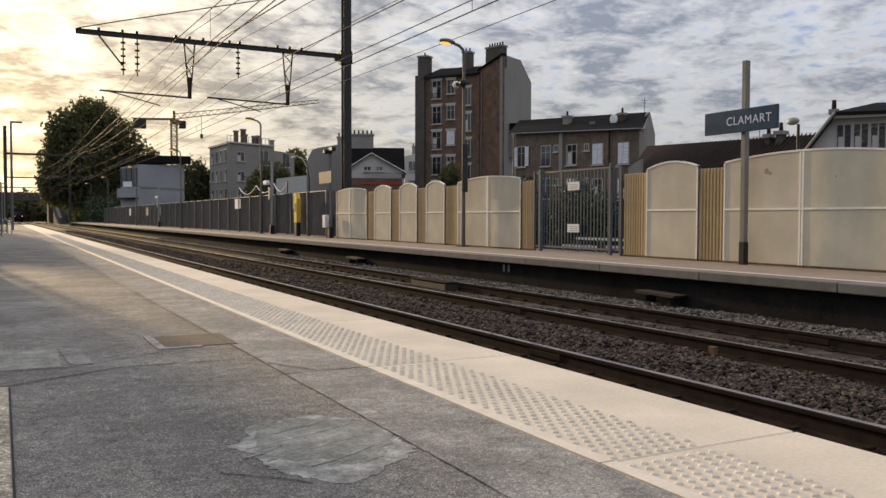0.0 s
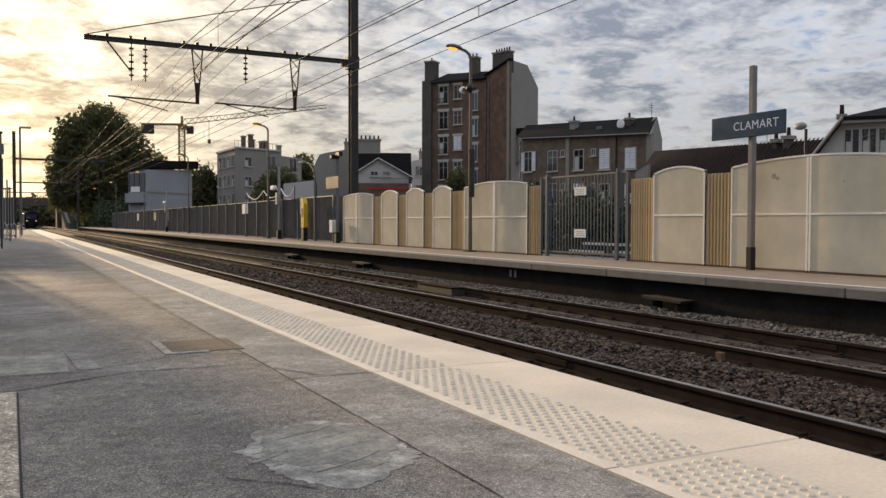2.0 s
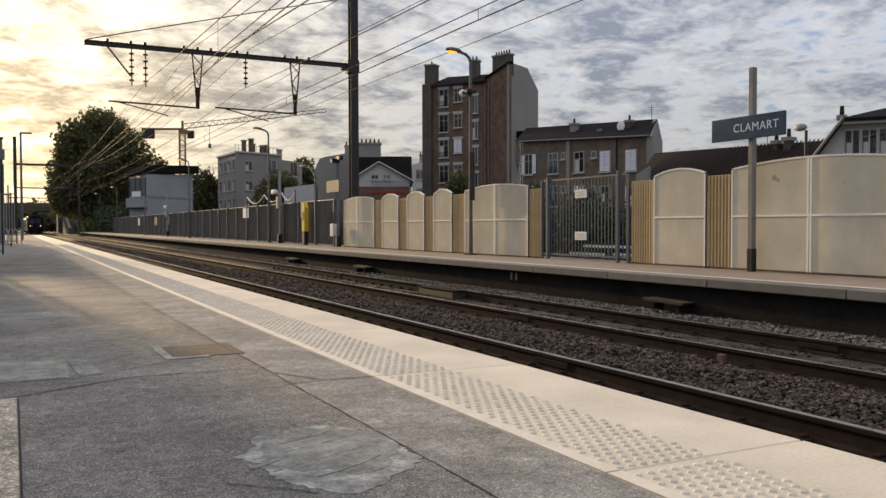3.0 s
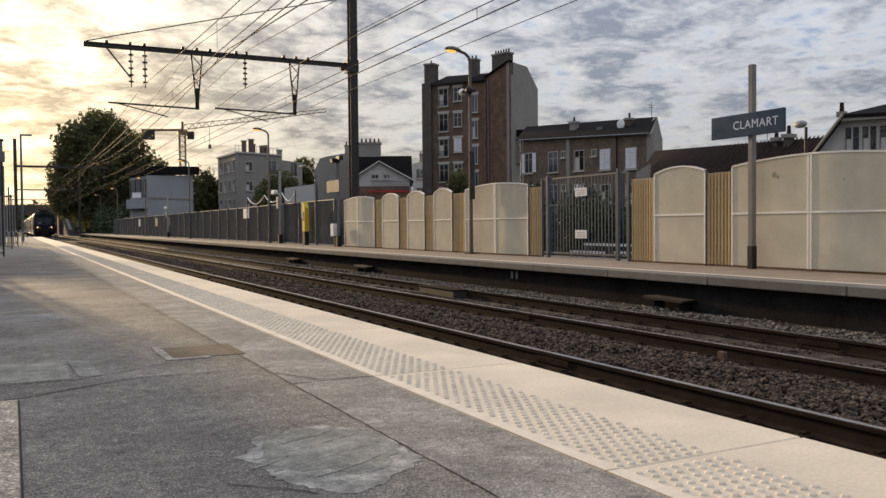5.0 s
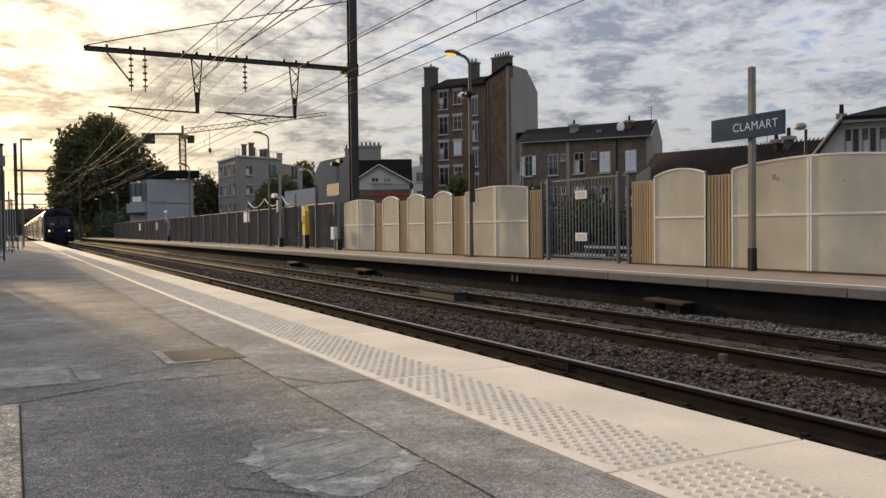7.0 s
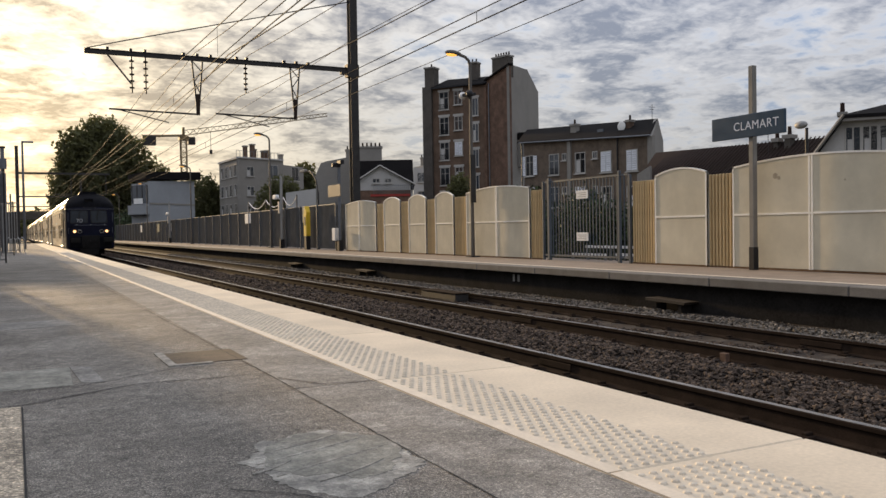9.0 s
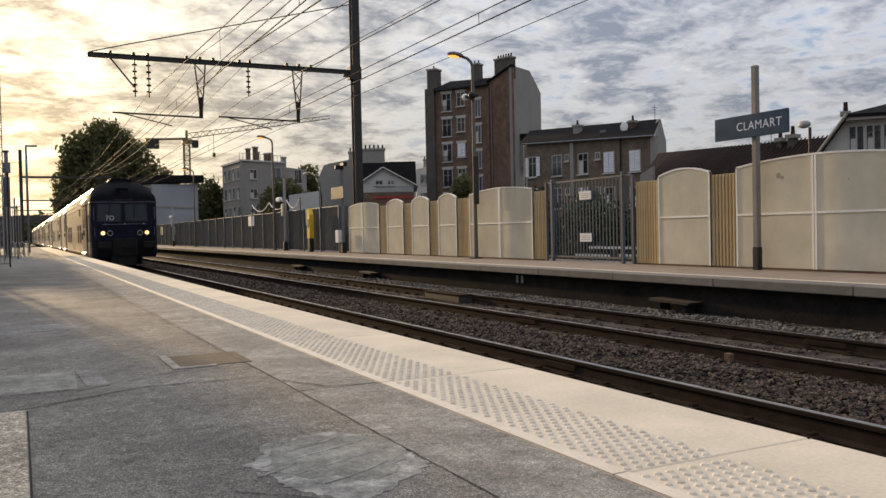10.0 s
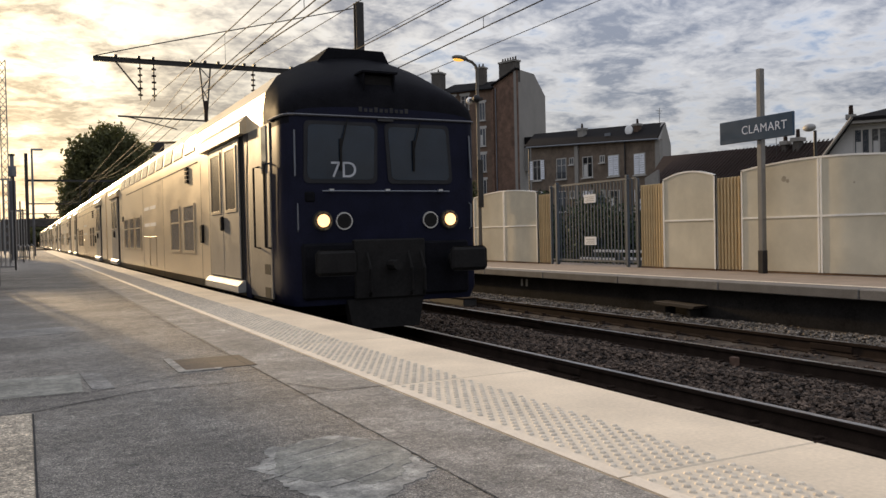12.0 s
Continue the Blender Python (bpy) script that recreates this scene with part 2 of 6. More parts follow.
M = dict(
    asphalt=aggregate("asphalt", (0.238, 0.221, 0.196), 0.85, 1.1, 230, 0.95, 0.6),
    concrete=aggregate("concrete_strip", (0.228, 0.217, 0.198), 0.85, 2.2, 200, 0.6, 0.42),
    cement=aggregate("cement_patch", (0.212, 0.206, 0.178), 0.85, 3.5, 260, 0.3, 0.18),
    cement_rim=aggregate("cement_rim", (0.258, 0.247, 0.220), 0.85, 6.0, 260, 0.3, 0.2),
    # slab raised to a warm tone: the light on it is coloured in
    warm_lit_slab=aggregate("warm_lit_slab", (0.36, 0.31, 0.24), 0.85, 1.5, 120, 0.7),
    dark_seam=mat("dark_seam", (0.03, 0.03, 0.03), 0.9, var=0.3),
    beige=mat("beige_coping", (0.635, 0.54, 0.405), 0.65, var=0.20, scale=1.6, fine=50, bump=0.12, rnd=0.04),
    stud=mat("worn_stud", (0.58, 0.51, 0.405), 0.75, var=0.25, scale=3, fine=60, rnd=0.12),
    white_line=mat("pale_border", (0.66, 0.57, 0.445), 0.65, var=0.15, scale=5, fine=60),
    # bed kept near-black to paint the shade between the loose stones
    ballast=mat("ballast_bed", (0.026, 0.019, 0.015), 0.95, var=0.5, scale=9, fine=45, bump=1.0),
    stone=mat("ballast_stone", (0.074, 0.053, 0.039), 0.9, var=0.65, scale=14, fine=90, bump=0.4, rnd=0.85),
    stone_far=mat("pale_ballast_stone", (0.135, 0.116, 0.094), 0.9, var=0.35, scale=12, fine=80, bump=0.3, rnd=0.75),
    rail=mat("rusty_rail_web", (0.027, 0.019, 0.0145), 0.9, spec=0.03, var=0.4, scale=5, fine=80, bump=0.3),
    rail_top=mat("polished_rail_head", (0.42, 0.40, 0.38), 0.30, 1.0, var=0.1, scale=3, fine=40, bump=0.03),
    sleeper=mat("oily_sleeper", (0.045, 0.037, 0.030), 0.9, var=0.4, scale=6, fine=60, bump=0.5, rnd=0.2),
    far_top=mat("far_platform_top", (0.26, 0.205, 0.155), 0.9, var=0.25, scale=2, fine=60, bump=0.3),
    coping=mat("grey_coping", (0.155, 0.145, 0.130), 0.85, var=0.25, scale=3, fine=50, bump=0.4, rnd=0.10),
    # near-black stands for the shade on the platform walls
    dark_wall=mat("shaded_platform_wall", (0.024, 0.022, 0.020), 0.95, spec=0.03, var=0.5, scale=1.6, fine=30, bump=0.5),
    panel=mat("barrier_panel", (0.56, 0.505, 0.38), 0.88, var=0.20, scale=1.3, fine=95, bump=0.4, rnd=0.06),
    frame_white=mat("barrier_frame", (0.84, 0.80, 0.71), 0.6, var=0.1, scale=4, fine=40, bump=0.1),
    slat=mat("tan_slat", (0.53, 0.385, 0.20), 0.75, var=0.2, scale=4, fine=50, bump=0.2, rnd=0.12, stretch=(1, 1, 0.15)),
    steel=mat("galvanised_steel", (0.155, 0.165, 0.18), 0.5, 0.6, var=0.2, scale=4, fine=40, bump=0.1),
    steel_dark=mat("dark_steel", (0.040, 0.038, 0.036), 0.6, 0.3, var=0.35, scale=5, fine=50, bump=0.2),
    mesh_dark=mat("dark_fence_sheet", (0.082, 0.082, 0.080), 0.95, 0.0, spec=0.0, var=0.25, scale=2, fine=90, bump=0.3, rnd=0.08),
    post_grey=mat("post_paint", (0.30, 0.295, 0.28), 0.55, 0.2, var=0.15, scale=3, fine=50, bump=0.1),
    black=mat("black_paint", (0.018, 0.018, 0.020), 0.5, var=0.3),
    white=mat("white_paint", (0.72, 0.72, 0.70), 0.6, var=0.1),
    cream=mat("cream_notice", (0.62, 0.54, 0.32), 0.7, var=0.15),
    yellow=mat("yellow_paint", (0.62, 0.42, 0.03), 0.5, var=0.12),
    sign_blue=mat("navy_enamel", (0.018, 0.048, 0.085), 0.35, var=0.15, scale=3, coat=0.2, bump=0.03),
    sign_text=mat("white_lettering", (0.58, 0.63, 0.70), 0.5, var=0.05),
    wire=mat("wire", (0.016, 0.015, 0.014), 0.65, 0.0, var=0.2, bump=0, spec=0.04),
    insul=mat("brown_insulator", (0.035, 0.024, 0.018), 0.6, var=0.2, bump=0, spec=0.1),
    lamp_glow=mat("sodium_lamp", (0.9, 0.5, 0.1), 0.4, emit=(1.0, 0.47, 0.08), power=1.25, bump=0),
    brick=mat("dark_brick", (0.122, 0.082, 0.058), 0.9, var=0.45, scale=0.8, fine=12, bump=0.4),
    brick_house=mat("grey_brown_brick", (0.125, 0.096, 0.072), 0.9, var=0.45, scale=1.5, fine=14, bump=0.5),
    brick_sooty=mat("sooty_brick", (0.082, 0.073, 0.063), 0.9, var=0.35, scale=1.2, fine=14, bump=0.5),
    brick_red=mat("red_brick", (0.130, 0.080, 0.056), 0.9, var=0.55, scale=1.2, fine=14, bump=0.5),
    render_grey=mat("grey_render", (0.235, 0.222, 0.20), 0.9, var=0.15, scale=0.4, fine=8, bump=0.2),
    render_white=mat("white_render", (0.44, 0.43, 0.41), 0.9, var=0.1, scale=0.4, fine=8, bump=0.15),
    roof_dark=mat("dark_roof", (0.012, 0.011, 0.011), 0.9, spec=0.06, var=0.35, scale=0.8, fine=14, bump=0.4),
    roof_tile=mat("brown_roof_tile", (0.034, 0.024, 0.020), 0.9, spec=0.08, var=0.35, scale=0.8, fine=10, bump=0.5),
    glass=mat("window_glass", (0.05, 0.06, 0.075), 0.08, 0.0, var=0.3, scale=0.5, bump=0, gloss_var=0.04, spec=0.8),
    frame_pale=mat("pale_window_frame", (0.40, 0.385, 0.355), 0.7, var=0.1),
    shutter=mat("pale_shutter", (0.66, 0.68, 0.72), 0.7, var=0.1, rnd=0.06),
    leaf=mat("leaf", (0.086, 0.088, 0.042), 0.7, var=0.5, scale=0.7, fine=9, bump=0.2, rnd=0.45),
    bark=mat("bark", (0.05, 0.04, 0.03), 0.95, var=0.4, scale=3, fine=25, bump=0.8),
    earth=mat("earth", (0.10, 0.09, 0.065), 0.95, var=0.4, scale=0.3, fine=5, bump=0.4),
    crane=mat("crane_paint", (0.17, 0.125, 0.065), 0.6, 0.2, var=0.2),
    train_blue=mat("train_navy", (0.0078, 0.0088, 0.0205), 0.45, 0.0, var=0.45, scale=2.5, fine=40, bump=0.08, spec=0.10),
    train_roof=mat("train_roof", (0.0090, 0.0090, 0.0108), 0.62, 0.0, var=0.45, scale=3, fine=40, bump=0.2, spec=0.02),
    # silver tinted gold: low sunlight on the cars is put into the colour
    train_side=mat("train_sunlit_silver", (0.62, 0.51, 0.35), 0.36, 0.42, var=0.10, scale=1.5, fine=30, bump=0.06, stretch=(1, 0.4, 1)),
    train_upper=mat("train_pale_shoulder", (0.40, 0.37, 0.31), 0.32, 0.4, var=0.10, scale=1.5, fine=30, bump=0.05),
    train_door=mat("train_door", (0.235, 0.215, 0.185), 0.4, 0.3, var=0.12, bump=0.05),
    train_glass=mat("train_glass", (0.012, 0.019, 0.030), 0.07, var=0.5, scale=1.6, bump=0, gloss_var=0.03, spec=0.38),
    # side panes carry the golden reflection in their base colour
    train_pane=mat("sunlit_side_pane", (0.30, 0.245, 0.17), 0.12, var=0.2, scale=1, bump=0, gloss_var=0.04, spec=0.9),
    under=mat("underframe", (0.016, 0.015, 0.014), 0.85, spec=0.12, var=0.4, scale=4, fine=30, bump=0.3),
    # cab silver darkened in colour to offset the sun's reflection there
    cab_grey=mat("darkened_cab_silver", (0.115, 0.108, 0.098), 0.5, 0.15, var=0.35, scale=3, fine=30, bump=0.15, spec=0.2),
    brass=mat("dull_brass", (0.20, 0.15, 0.085), 0.4, 0.7, var=0.3, scale=8, bump=0.1),
    train_trim=mat("train_trim", (0.10, 0.10, 0.105), 0.4, 0.6, var=0.2, bump=0.05),
    gate_steel=mat("gate_steel", (0.085, 0.098, 0.112), 0.6, 0.3, var=0.2, scale=4, fine=40, bump=0.1),
    leaf_dark=mat("dark_leaf", (0.034, 0.050, 0.020), 0.6, var=0.5, scale=2.0, fine=14, bump=0.2, rnd=0.5),
    head_on=mat("lit_headlight", (1, 0.9, 0.7), 0.2, emit=(1.0, 0.46, 0.14), power=2.5, bump=0),
    chrome=mat("bright_metal", (0.55, 0.54, 0.52), 0.3, 0.9, var=0.1, bump=0),
    dull_text=mat("dull_white_code", (0.42, 0.43, 0.45), 0.6, var=0.1),
    stain=mat("panel_stain", (0.36, 0.31, 0.23), 0.9, var=0.3, scale=8, fine=60),
    rust=mat("rust_stain", (0.13, 0.075, 0.04), 0.9, var=0.5, scale=3, fine=30, bump=0.3),
    # white render turned blue-grey: the facade's shade is put into the colour
    signal_wall=mat("shaded_white_render", (0.27, 0.285, 0.30), 0.9, var=0.12, scale=0.4, fine=8, bump=0.15),
    sign_post=mat("sign_post_paint", (0.20, 0.19, 0.17), 0.55, 0.2, var=0.2, scale=3, fine=50, bump=0.1),
    lamp_paint=mat("lamp_post_paint", (0.115, 0.105, 0.092), 0.6, 0.1, var=0.2, scale=3, fine=50, bump=0.1),
    door_glass=mat("brown_door_glass", (0.035, 0.024, 0.015), 0.25, var=0.2, scale=1, bump=0, gloss_var=0.05, spec=0.25),
    red=mat("red_paint", (0.35, 0.05, 0.04), 0.6, var=0.2),
)


def leafy(m):
    """Lets light through the leaves."""
    nt = m.node_tree
    b = nt.nodes["Principled BSDF"]
    tr = nt.nodes.new("ShaderNodeBsdfTranslucent")
    tr.inputs["Color"].default_value = (0.17, 0.17, 0.06, 1)
    mx = nt.nodes.new("ShaderNodeMixShader")
    mx.inputs[0].default_value = 0.35
    nt.links.new(b.outputs[0], mx.inputs[1])
    nt.links.new(tr.outputs[0], mx.inputs[2])
    nt.links.new(mx.outputs[0], nt.nodes["Material Output"].inputs["Surface"])


leafy(M["leaf"])


# ---- small builders ----
def thing(name, loc=(0, 0, 0), label="", category="", group="", kind="", rz=0.0):
    ob = new(name)
    ob.matrix_basis = pose(*loc, 0, 0, rz)
    return tagged(ob, label, category, group, kind)


def mesh_of(name, bm, material, smooth=False):
    me = bpy.data.meshes.new(name)
    bmesh.ops.recalc_face_normals(bm, faces=bm.faces)
    if smooth:
        for fc in bm.faces:
            fc.smooth = True
    bm.to_mesh(me)
    bm.free()
    me.materials.append(material)
    return me


def part(name, bm, material, parent=None, label="", at=None, smooth=False):
    """Links a bmesh (or a ready mesh) as one object under a thing or part."""
    me = bm if isinstance(bm, bpy.types.Mesh) else mesh_of(name, bm, material, smooth)
    ob = new(name, me)
    ob.parent = parent
    if at is not None:
        ob.matrix_basis = at if isinstance(at, Matrix) else Matrix.Translation(at)
    return tagged(ob, label)


def quadbox(bm, a, b, bevel=0.0):
    (x0, y0, z0), (x1, y1, z1) = a, b
    v = [bm.verts.new(p) for p in ((x0, y0, z0), (x1, y0, z0), (x1, y1, z0), (x0, y1, z0),
                                   (x0, y0, z1), (x1, y0, z1), (x1, y1, z1), (x0, y1, z1))]
    fs = [bm.faces.new([v[i] for i in q]) for q in ((3, 2, 1, 0), (4, 5, 6, 7), (0, 1, 5, 4), (1, 2, 6, 5), (2, 3, 7, 6), (3, 0, 4, 7))]
    if bevel:
        es = list({e for fc in fs for e in fc.edges})
        bmesh.ops.bevel(bm, geom=es, offset=bevel, segments=1, affect="EDGES")
    return bm


def box(a, b, bevel=0.0):
    a2 = [min(p, q) for p, q in zip(a, b)]
    b2 = [max(p, q) for p, q in zip(a, b)]
    return quadbox(bmesh.new(), a2, b2, bevel)


def boxes(*pairs, bevel=0.0):
    bm = bmesh.new()
    for a, b in pairs:
        quadbox(bm, [min(p, q) for p, q in zip(a, b)], [max(p, q) for p, q in zip(a, b)], bevel)
    return bm


def tube(bm, pts, r, seg=8, r1=None):
    """A round bar along a line of points."""
    pts = [Vector(p) for p in pts]
    rings = []
    for i, p in enumerate(pts):
        d = (pts[min(i + 1, len(pts) - 1)] - pts[max(i - 1, 0)]).normalized()
        side = d.cross(Vector((0, 0, 1)) if abs(d.z) < 0.95 else Vector((1, 0, 0))).normalized()
        other = d.cross(side)
        rad = r if r1 is None else r + (r1 - r) * i / (len(pts) - 1)
        rings.append([bm.verts.new(p + rad * (math.cos(k * math.tau / seg) * side + math.sin(k * math.tau / seg) * other)) for k in range(seg)])
    for a, b in zip(rings, rings[1:]):
        for k in range(seg):
            bm.faces.new((a[k], a[(k + 1) % seg], b[(k + 1) % seg], b[k]))
    bm.faces.new(rings[0][::-1])
    bm.faces.new(rings[-1])
    return bm


def bar(pts, r, seg=8, r1=None):
    return tube(bmesh.new(), pts, r, seg, r1)


def extrude(profile, axis, a, b):
    """A closed outline of 2D points, swept straight from a to b along an axis ('x', 'y' or 'z')."""
    bm = bmesh.new()

    def at(p, s):
        u, v = p
        return {"x": (s, u, v), "y": (u, s, v), "z": (u, v, s)}[axis]

    lo = [bm.verts.new(at(p, a)) for p in profile]
    hi = [bm.verts.new(at(p, b)) for p in profile]
    n = len(profile)
    for i in range(n):
        bm.faces.new((lo[i], lo[(i + 1) % n], hi[(i + 1) % n], hi[i]))
    bm.faces.new(lo[::-1])
    bm.faces.new(hi)
    return bm


# ---- the setting ----
EDGE, BEIGE_X, SEAM_X = 2.77, 1.80, 1.34      # near platform: edge, coping's inner line, seam in the surface
TRACK_1, TRACK_2, RAIL_Z = 4.446, 7.995, -0.55
FAR_EDGE, WALL_X = 9.78, 12.30
P_END, P_START = 100.0, -8.0


def build_ground():
    g = part("ground", box((-2500, -2500, -1.6), (2500, 2500, -1.0)), M["earth"])
    tagged(g, "earth ground round the railway line", "ground", kind="structure")
    prof = [(2.4, -1.0), (2.9, -0.74), (3.2, -0.73), (5.9, -0.73), (6.25, -0.70), (6.9, -0.71), (9.3, -0.73), (9.75, -0.62), (10.2, -0.60), (10.4, -1.0)]
    b = part("ballast_bed", extrude(prof, "y", -30, 900), M["ballast"])
    tagged(b, "stone ballast bed under two tracks, gap shade in its colour", "ballast", kind="structure")


def rail_profile(x, z):
    half = [(0.075, -0.172), (0.075, -0.160), (0.020, -0.140), (0.010, -0.050), (0.034, -0.034), (0.036, -0.006), (0.028, 0.0)]
    return [(x + u, z + v) for u, v in half] + [(x - u, z + v) for u, v in half[::-1]]


def build_track(centre, label):
    t = thing("railway_track", (0, 0, 0), label, "railway track", kind="structure")
    for s in (-0.7525, 0.7525):
        r = part("rail", extrude(rail_profile(centre + s, RAIL_Z), "y", -30, 900), M["rail"], t)
        part("rail_head", box((centre + s - 0.030, -30, RAIL_Z + 0.001), (centre + s + 0.030, 900, RAIL_Z + 0.004)), M["rail_top"], r, "shiny worn running surface")
    me = mesh_of("sleeper", box((-1.25, -0.12, -0.14), (1.25, 0.12, 0), 0.015), M["sleeper"])
    clip = mesh_of("rail_clip", boxes(((-0.055, -0.06, -0.005), (0.055, 0.06, 0.022)), ((-0.03, -0.025, 0.0), (0.05, 0.025, 0.045)), bevel=0.006), M["rail"])
    for i in range(120):
        y = 1.2 + 0.6 * i
        part("sleeper", me, None, t, at=(centre, y, RAIL_Z - 0.172))
        if i < 50:
            for x in (-0.7525 - 0.10, 0.7525 - 0.10) if centre < 6 else (0.7525 - 0.10, -0.7525 - 0.10):
                part("rail_clip", clip, None, t, at=(centre + x, y, RAIL_Z - 0.168))
    # fishplates at the rail joints
    for s, y in (((0.7525, 7.5), (0.7525, 25.5)) if centre < 6 else ((0.7525, 6.99), (-0.7525, 11.4), (0.7525, 24.0))):
        part("fishplate", box((centre + s - 0.032, y - 0.3, RAIL_Z - 0.125), (centre + s + 0.032, y + 0.3, RAIL_Z - 0.048), 0.01), M["rail"], t)
    return t


def dome_mesh(length):
    """Rows of flat-topped studs in a staggered grid, on a band 0.4 m wide."""
    V, F = [], []
    nx, step = 8, 0.055
    ny = int(length / step)
    for j in range(ny):
        for i in range(nx):
            cx = 0.028 + i * 0.0525 + (0.013 if j % 2 else -0.013)
            cy = 0.03 + j * step
            k0 = len(V)
            for rad, z in ((0.0165, 0.0), (0.0125, 0.006), (0.006, 0.0075)):
                for k in range(6):
                    V.append((cx + rad * math.cos(k * math.tau / 6), cy + rad * math.sin(k * math.tau / 6), z))
            for ring in (0, 6):
                for k in range(6):
                    F.append((k0 + ring + k, k0 + ring + (k + 1) % 6, k0 + ring + 6 + (k + 1) % 6, k0 + ring + 6 + k))
            F.append(tuple(k0 + 12 + k for k in range(6)))
    me = bpy.data.meshes.new("tactile_studs")
    me.from_pydata(V, [], F)
    me.materials.append(M["stud"])
    return me


def build_near_platform():
    p = thing("platform_near", (0, 0, 0), "asphalt platform with beige tactile edge slabs", "platform", kind="structure")
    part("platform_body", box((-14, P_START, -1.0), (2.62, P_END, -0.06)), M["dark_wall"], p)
    part("asphalt", box((-14, P_START, -0.06), (SEAM_X - 0.004, P_END, 0.0)), M["asphalt"], p, "worn grey asphalt with cracks")
    # strip of cement-coloured surfacing beside the edge slabs
    cuts = [P_START, -1.9, 4.38, 12.5, 20.6, 28.7, 36.9, 45.0, 60.0, 80.0, P_END]
    for a, b in zip(cuts, cuts[1:]):
        part("surface_strip", box((SEAM_X, a + 0.006, -0.06), (BEIGE_X - 0.006, b - 0.006, 0.0)), M["concrete"], p, "smoother grey strip")
    # edge slabs
    L = 2.08
    slab = mesh_of("edge_slab", box((0, 0.004, -0.14), (EDGE - BEIGE_X, L - 0.004, 0), 0.006), M["beige"])
    border = mesh_of("slab_border", box((0.002, 0.006, 0.0), (0.065, L - 0.006, 0.004)), M["white_line"])
    studs = dome_mesh(L)
    n0 = -4
    for i in range(n0, 46):
        y = 2.28 + i * L
        s = part("edge_slab", slab, None, p, at=(BEIGE_X, y, 0.0))
        part("slab_border", border, None, s, "paler painted border")
        if -2 < i < 20:
            d = part("tactile_studs", studs, None, s, at=(0.07, 0, 0.0))
            tagged(d, kind="stuff")
    # face towards the track, its shade put into the colour
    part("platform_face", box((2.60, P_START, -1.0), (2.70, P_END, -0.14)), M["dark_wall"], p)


def build_far_platform():
    p = thing("platform_far", (0, 0, 0), "narrow far platform with grey coping over a near-black wall", "platform", kind="structure")
    part("platform_wall", box((FAR_EDGE + 0.20, -10, -1.0), (13.2, 150, -0.13)), M["dark_wall"], p, "retaining wall, its shadow put into the near-black colour")
    part("surface", box((FAR_EDGE + 0.42, -10, -0.13), (13.2, 150, -0.003)), M["far_top"], p, "brownish gravelled surface")
    part("edge_line", box((FAR_EDGE + 0.44, -10, -0.004), (FAR_EDGE + 0.53, 150, 0.002)), M["white_line"], p, "worn white line")
    me = mesh_of("coping_block", box((0, 0.006, -0.14), (0.42, 2.494, 0), 0.012), M["coping"])
    for i in range(-3, 58):
        part("coping_block", me, None, p, at=(FAR_EDGE, 2.4 + i * 2.5, 0.0))
    # drain plates under the coping
    for y in (10.8, 24.6, 32.0):
        d = thing("drain_plate", (FAR_EDGE - 0.12, y, -0.62), "grey metal drain plate below the platform coping", "drain plate", "drain plates")
        part("plate", extrude([(-0.50, 0.205), (0.48, 0.23), (0.46, 0.185), (-0.46, 0.16)], "x", 0.0, 0.30), M["sleeper"], d)
        part("stay", box((0.05, -0.35, 0.0), (0.28, -0.28, 0.14)), M["dark_wall"], d)
        part("stay", box((0.05, 0.25, 0.0), (0.28, 0.32, 0.15)), M["dark_wall"], d)


# ---- noise barrier, gate and fence ----
def arch_outline(w, z0, side, crown, n=10):
    return [(0, z0)] + [(w * i / n, side + (crown - side) * (1 - (2 * i / n - 1) ** 2)) for i in range(n + 1)] + [(w, z0)]


def build_barrier_panel(y0, y1, side, crown, split=None, label="pale beige arched noise barrier panel with white edging"):
    """Stands on the far platform from y0 (near end) to y1."""
    w = y1 - y0
    t = thing("barrier_panel", (WALL_X, y0, 0), label, "noise barrier", "noise barrier panels")
    part("sheet", extrude(arch_outline(w, 0.03, side - 0.02, crown - 0.02), "x", -0.02, 0.015), M["panel"], t)
    b = bmesh.new()
    e = 0.032
    out = arch_outline(w, 0.03, side, crown)
    top = out[1:-1]
    for (a0, a1), (b0, b1) in zip(top, top[1:]):
        vs = [bm_v for bm_v in ((-0.034, a0, a1 - e), (-0.034, b0, b1 - e), (-0.034, b0, b1), (-0.034, a0, a1))]
        f = [b.verts.new(v) for v in vs]
        g = [b.verts.new((0.022, v[1], v[2])) for v in vs]
        b.faces.new(f)
        b.faces.new(g[::-1])
        for i in range(4):
            b.faces.new((f[i], g[i], g[(i + 1) % 4], f[(i + 1) % 4]))
    part("top_edging", b, M["frame_white"], t)
    for y in (0, w - e):
        part("side_edging", box((-0.034, y, 0.03), (0.022, y + e, side)), M["frame_white"], t)
    if split:
        part("divider", boxes(((-0.036, split - y0 - 0.045, 0.03), (-0.021, split - y0 - 0.012, crown - 0.04)),
                              ((-0.036, split - y0 + 0.012, 0.03), (-0.021, split - y0 + 0.045, crown - 0.04))), M["frame_white"], t)
    part("mid_rail", box((-0.038, e, 1.000), (-0.021, w - e, 1.034)), M["frame_white"], t)
    part("foot", box((-0.03, 0, 0), (0.03, w, 0.035)), M["rust"], t)
    return t


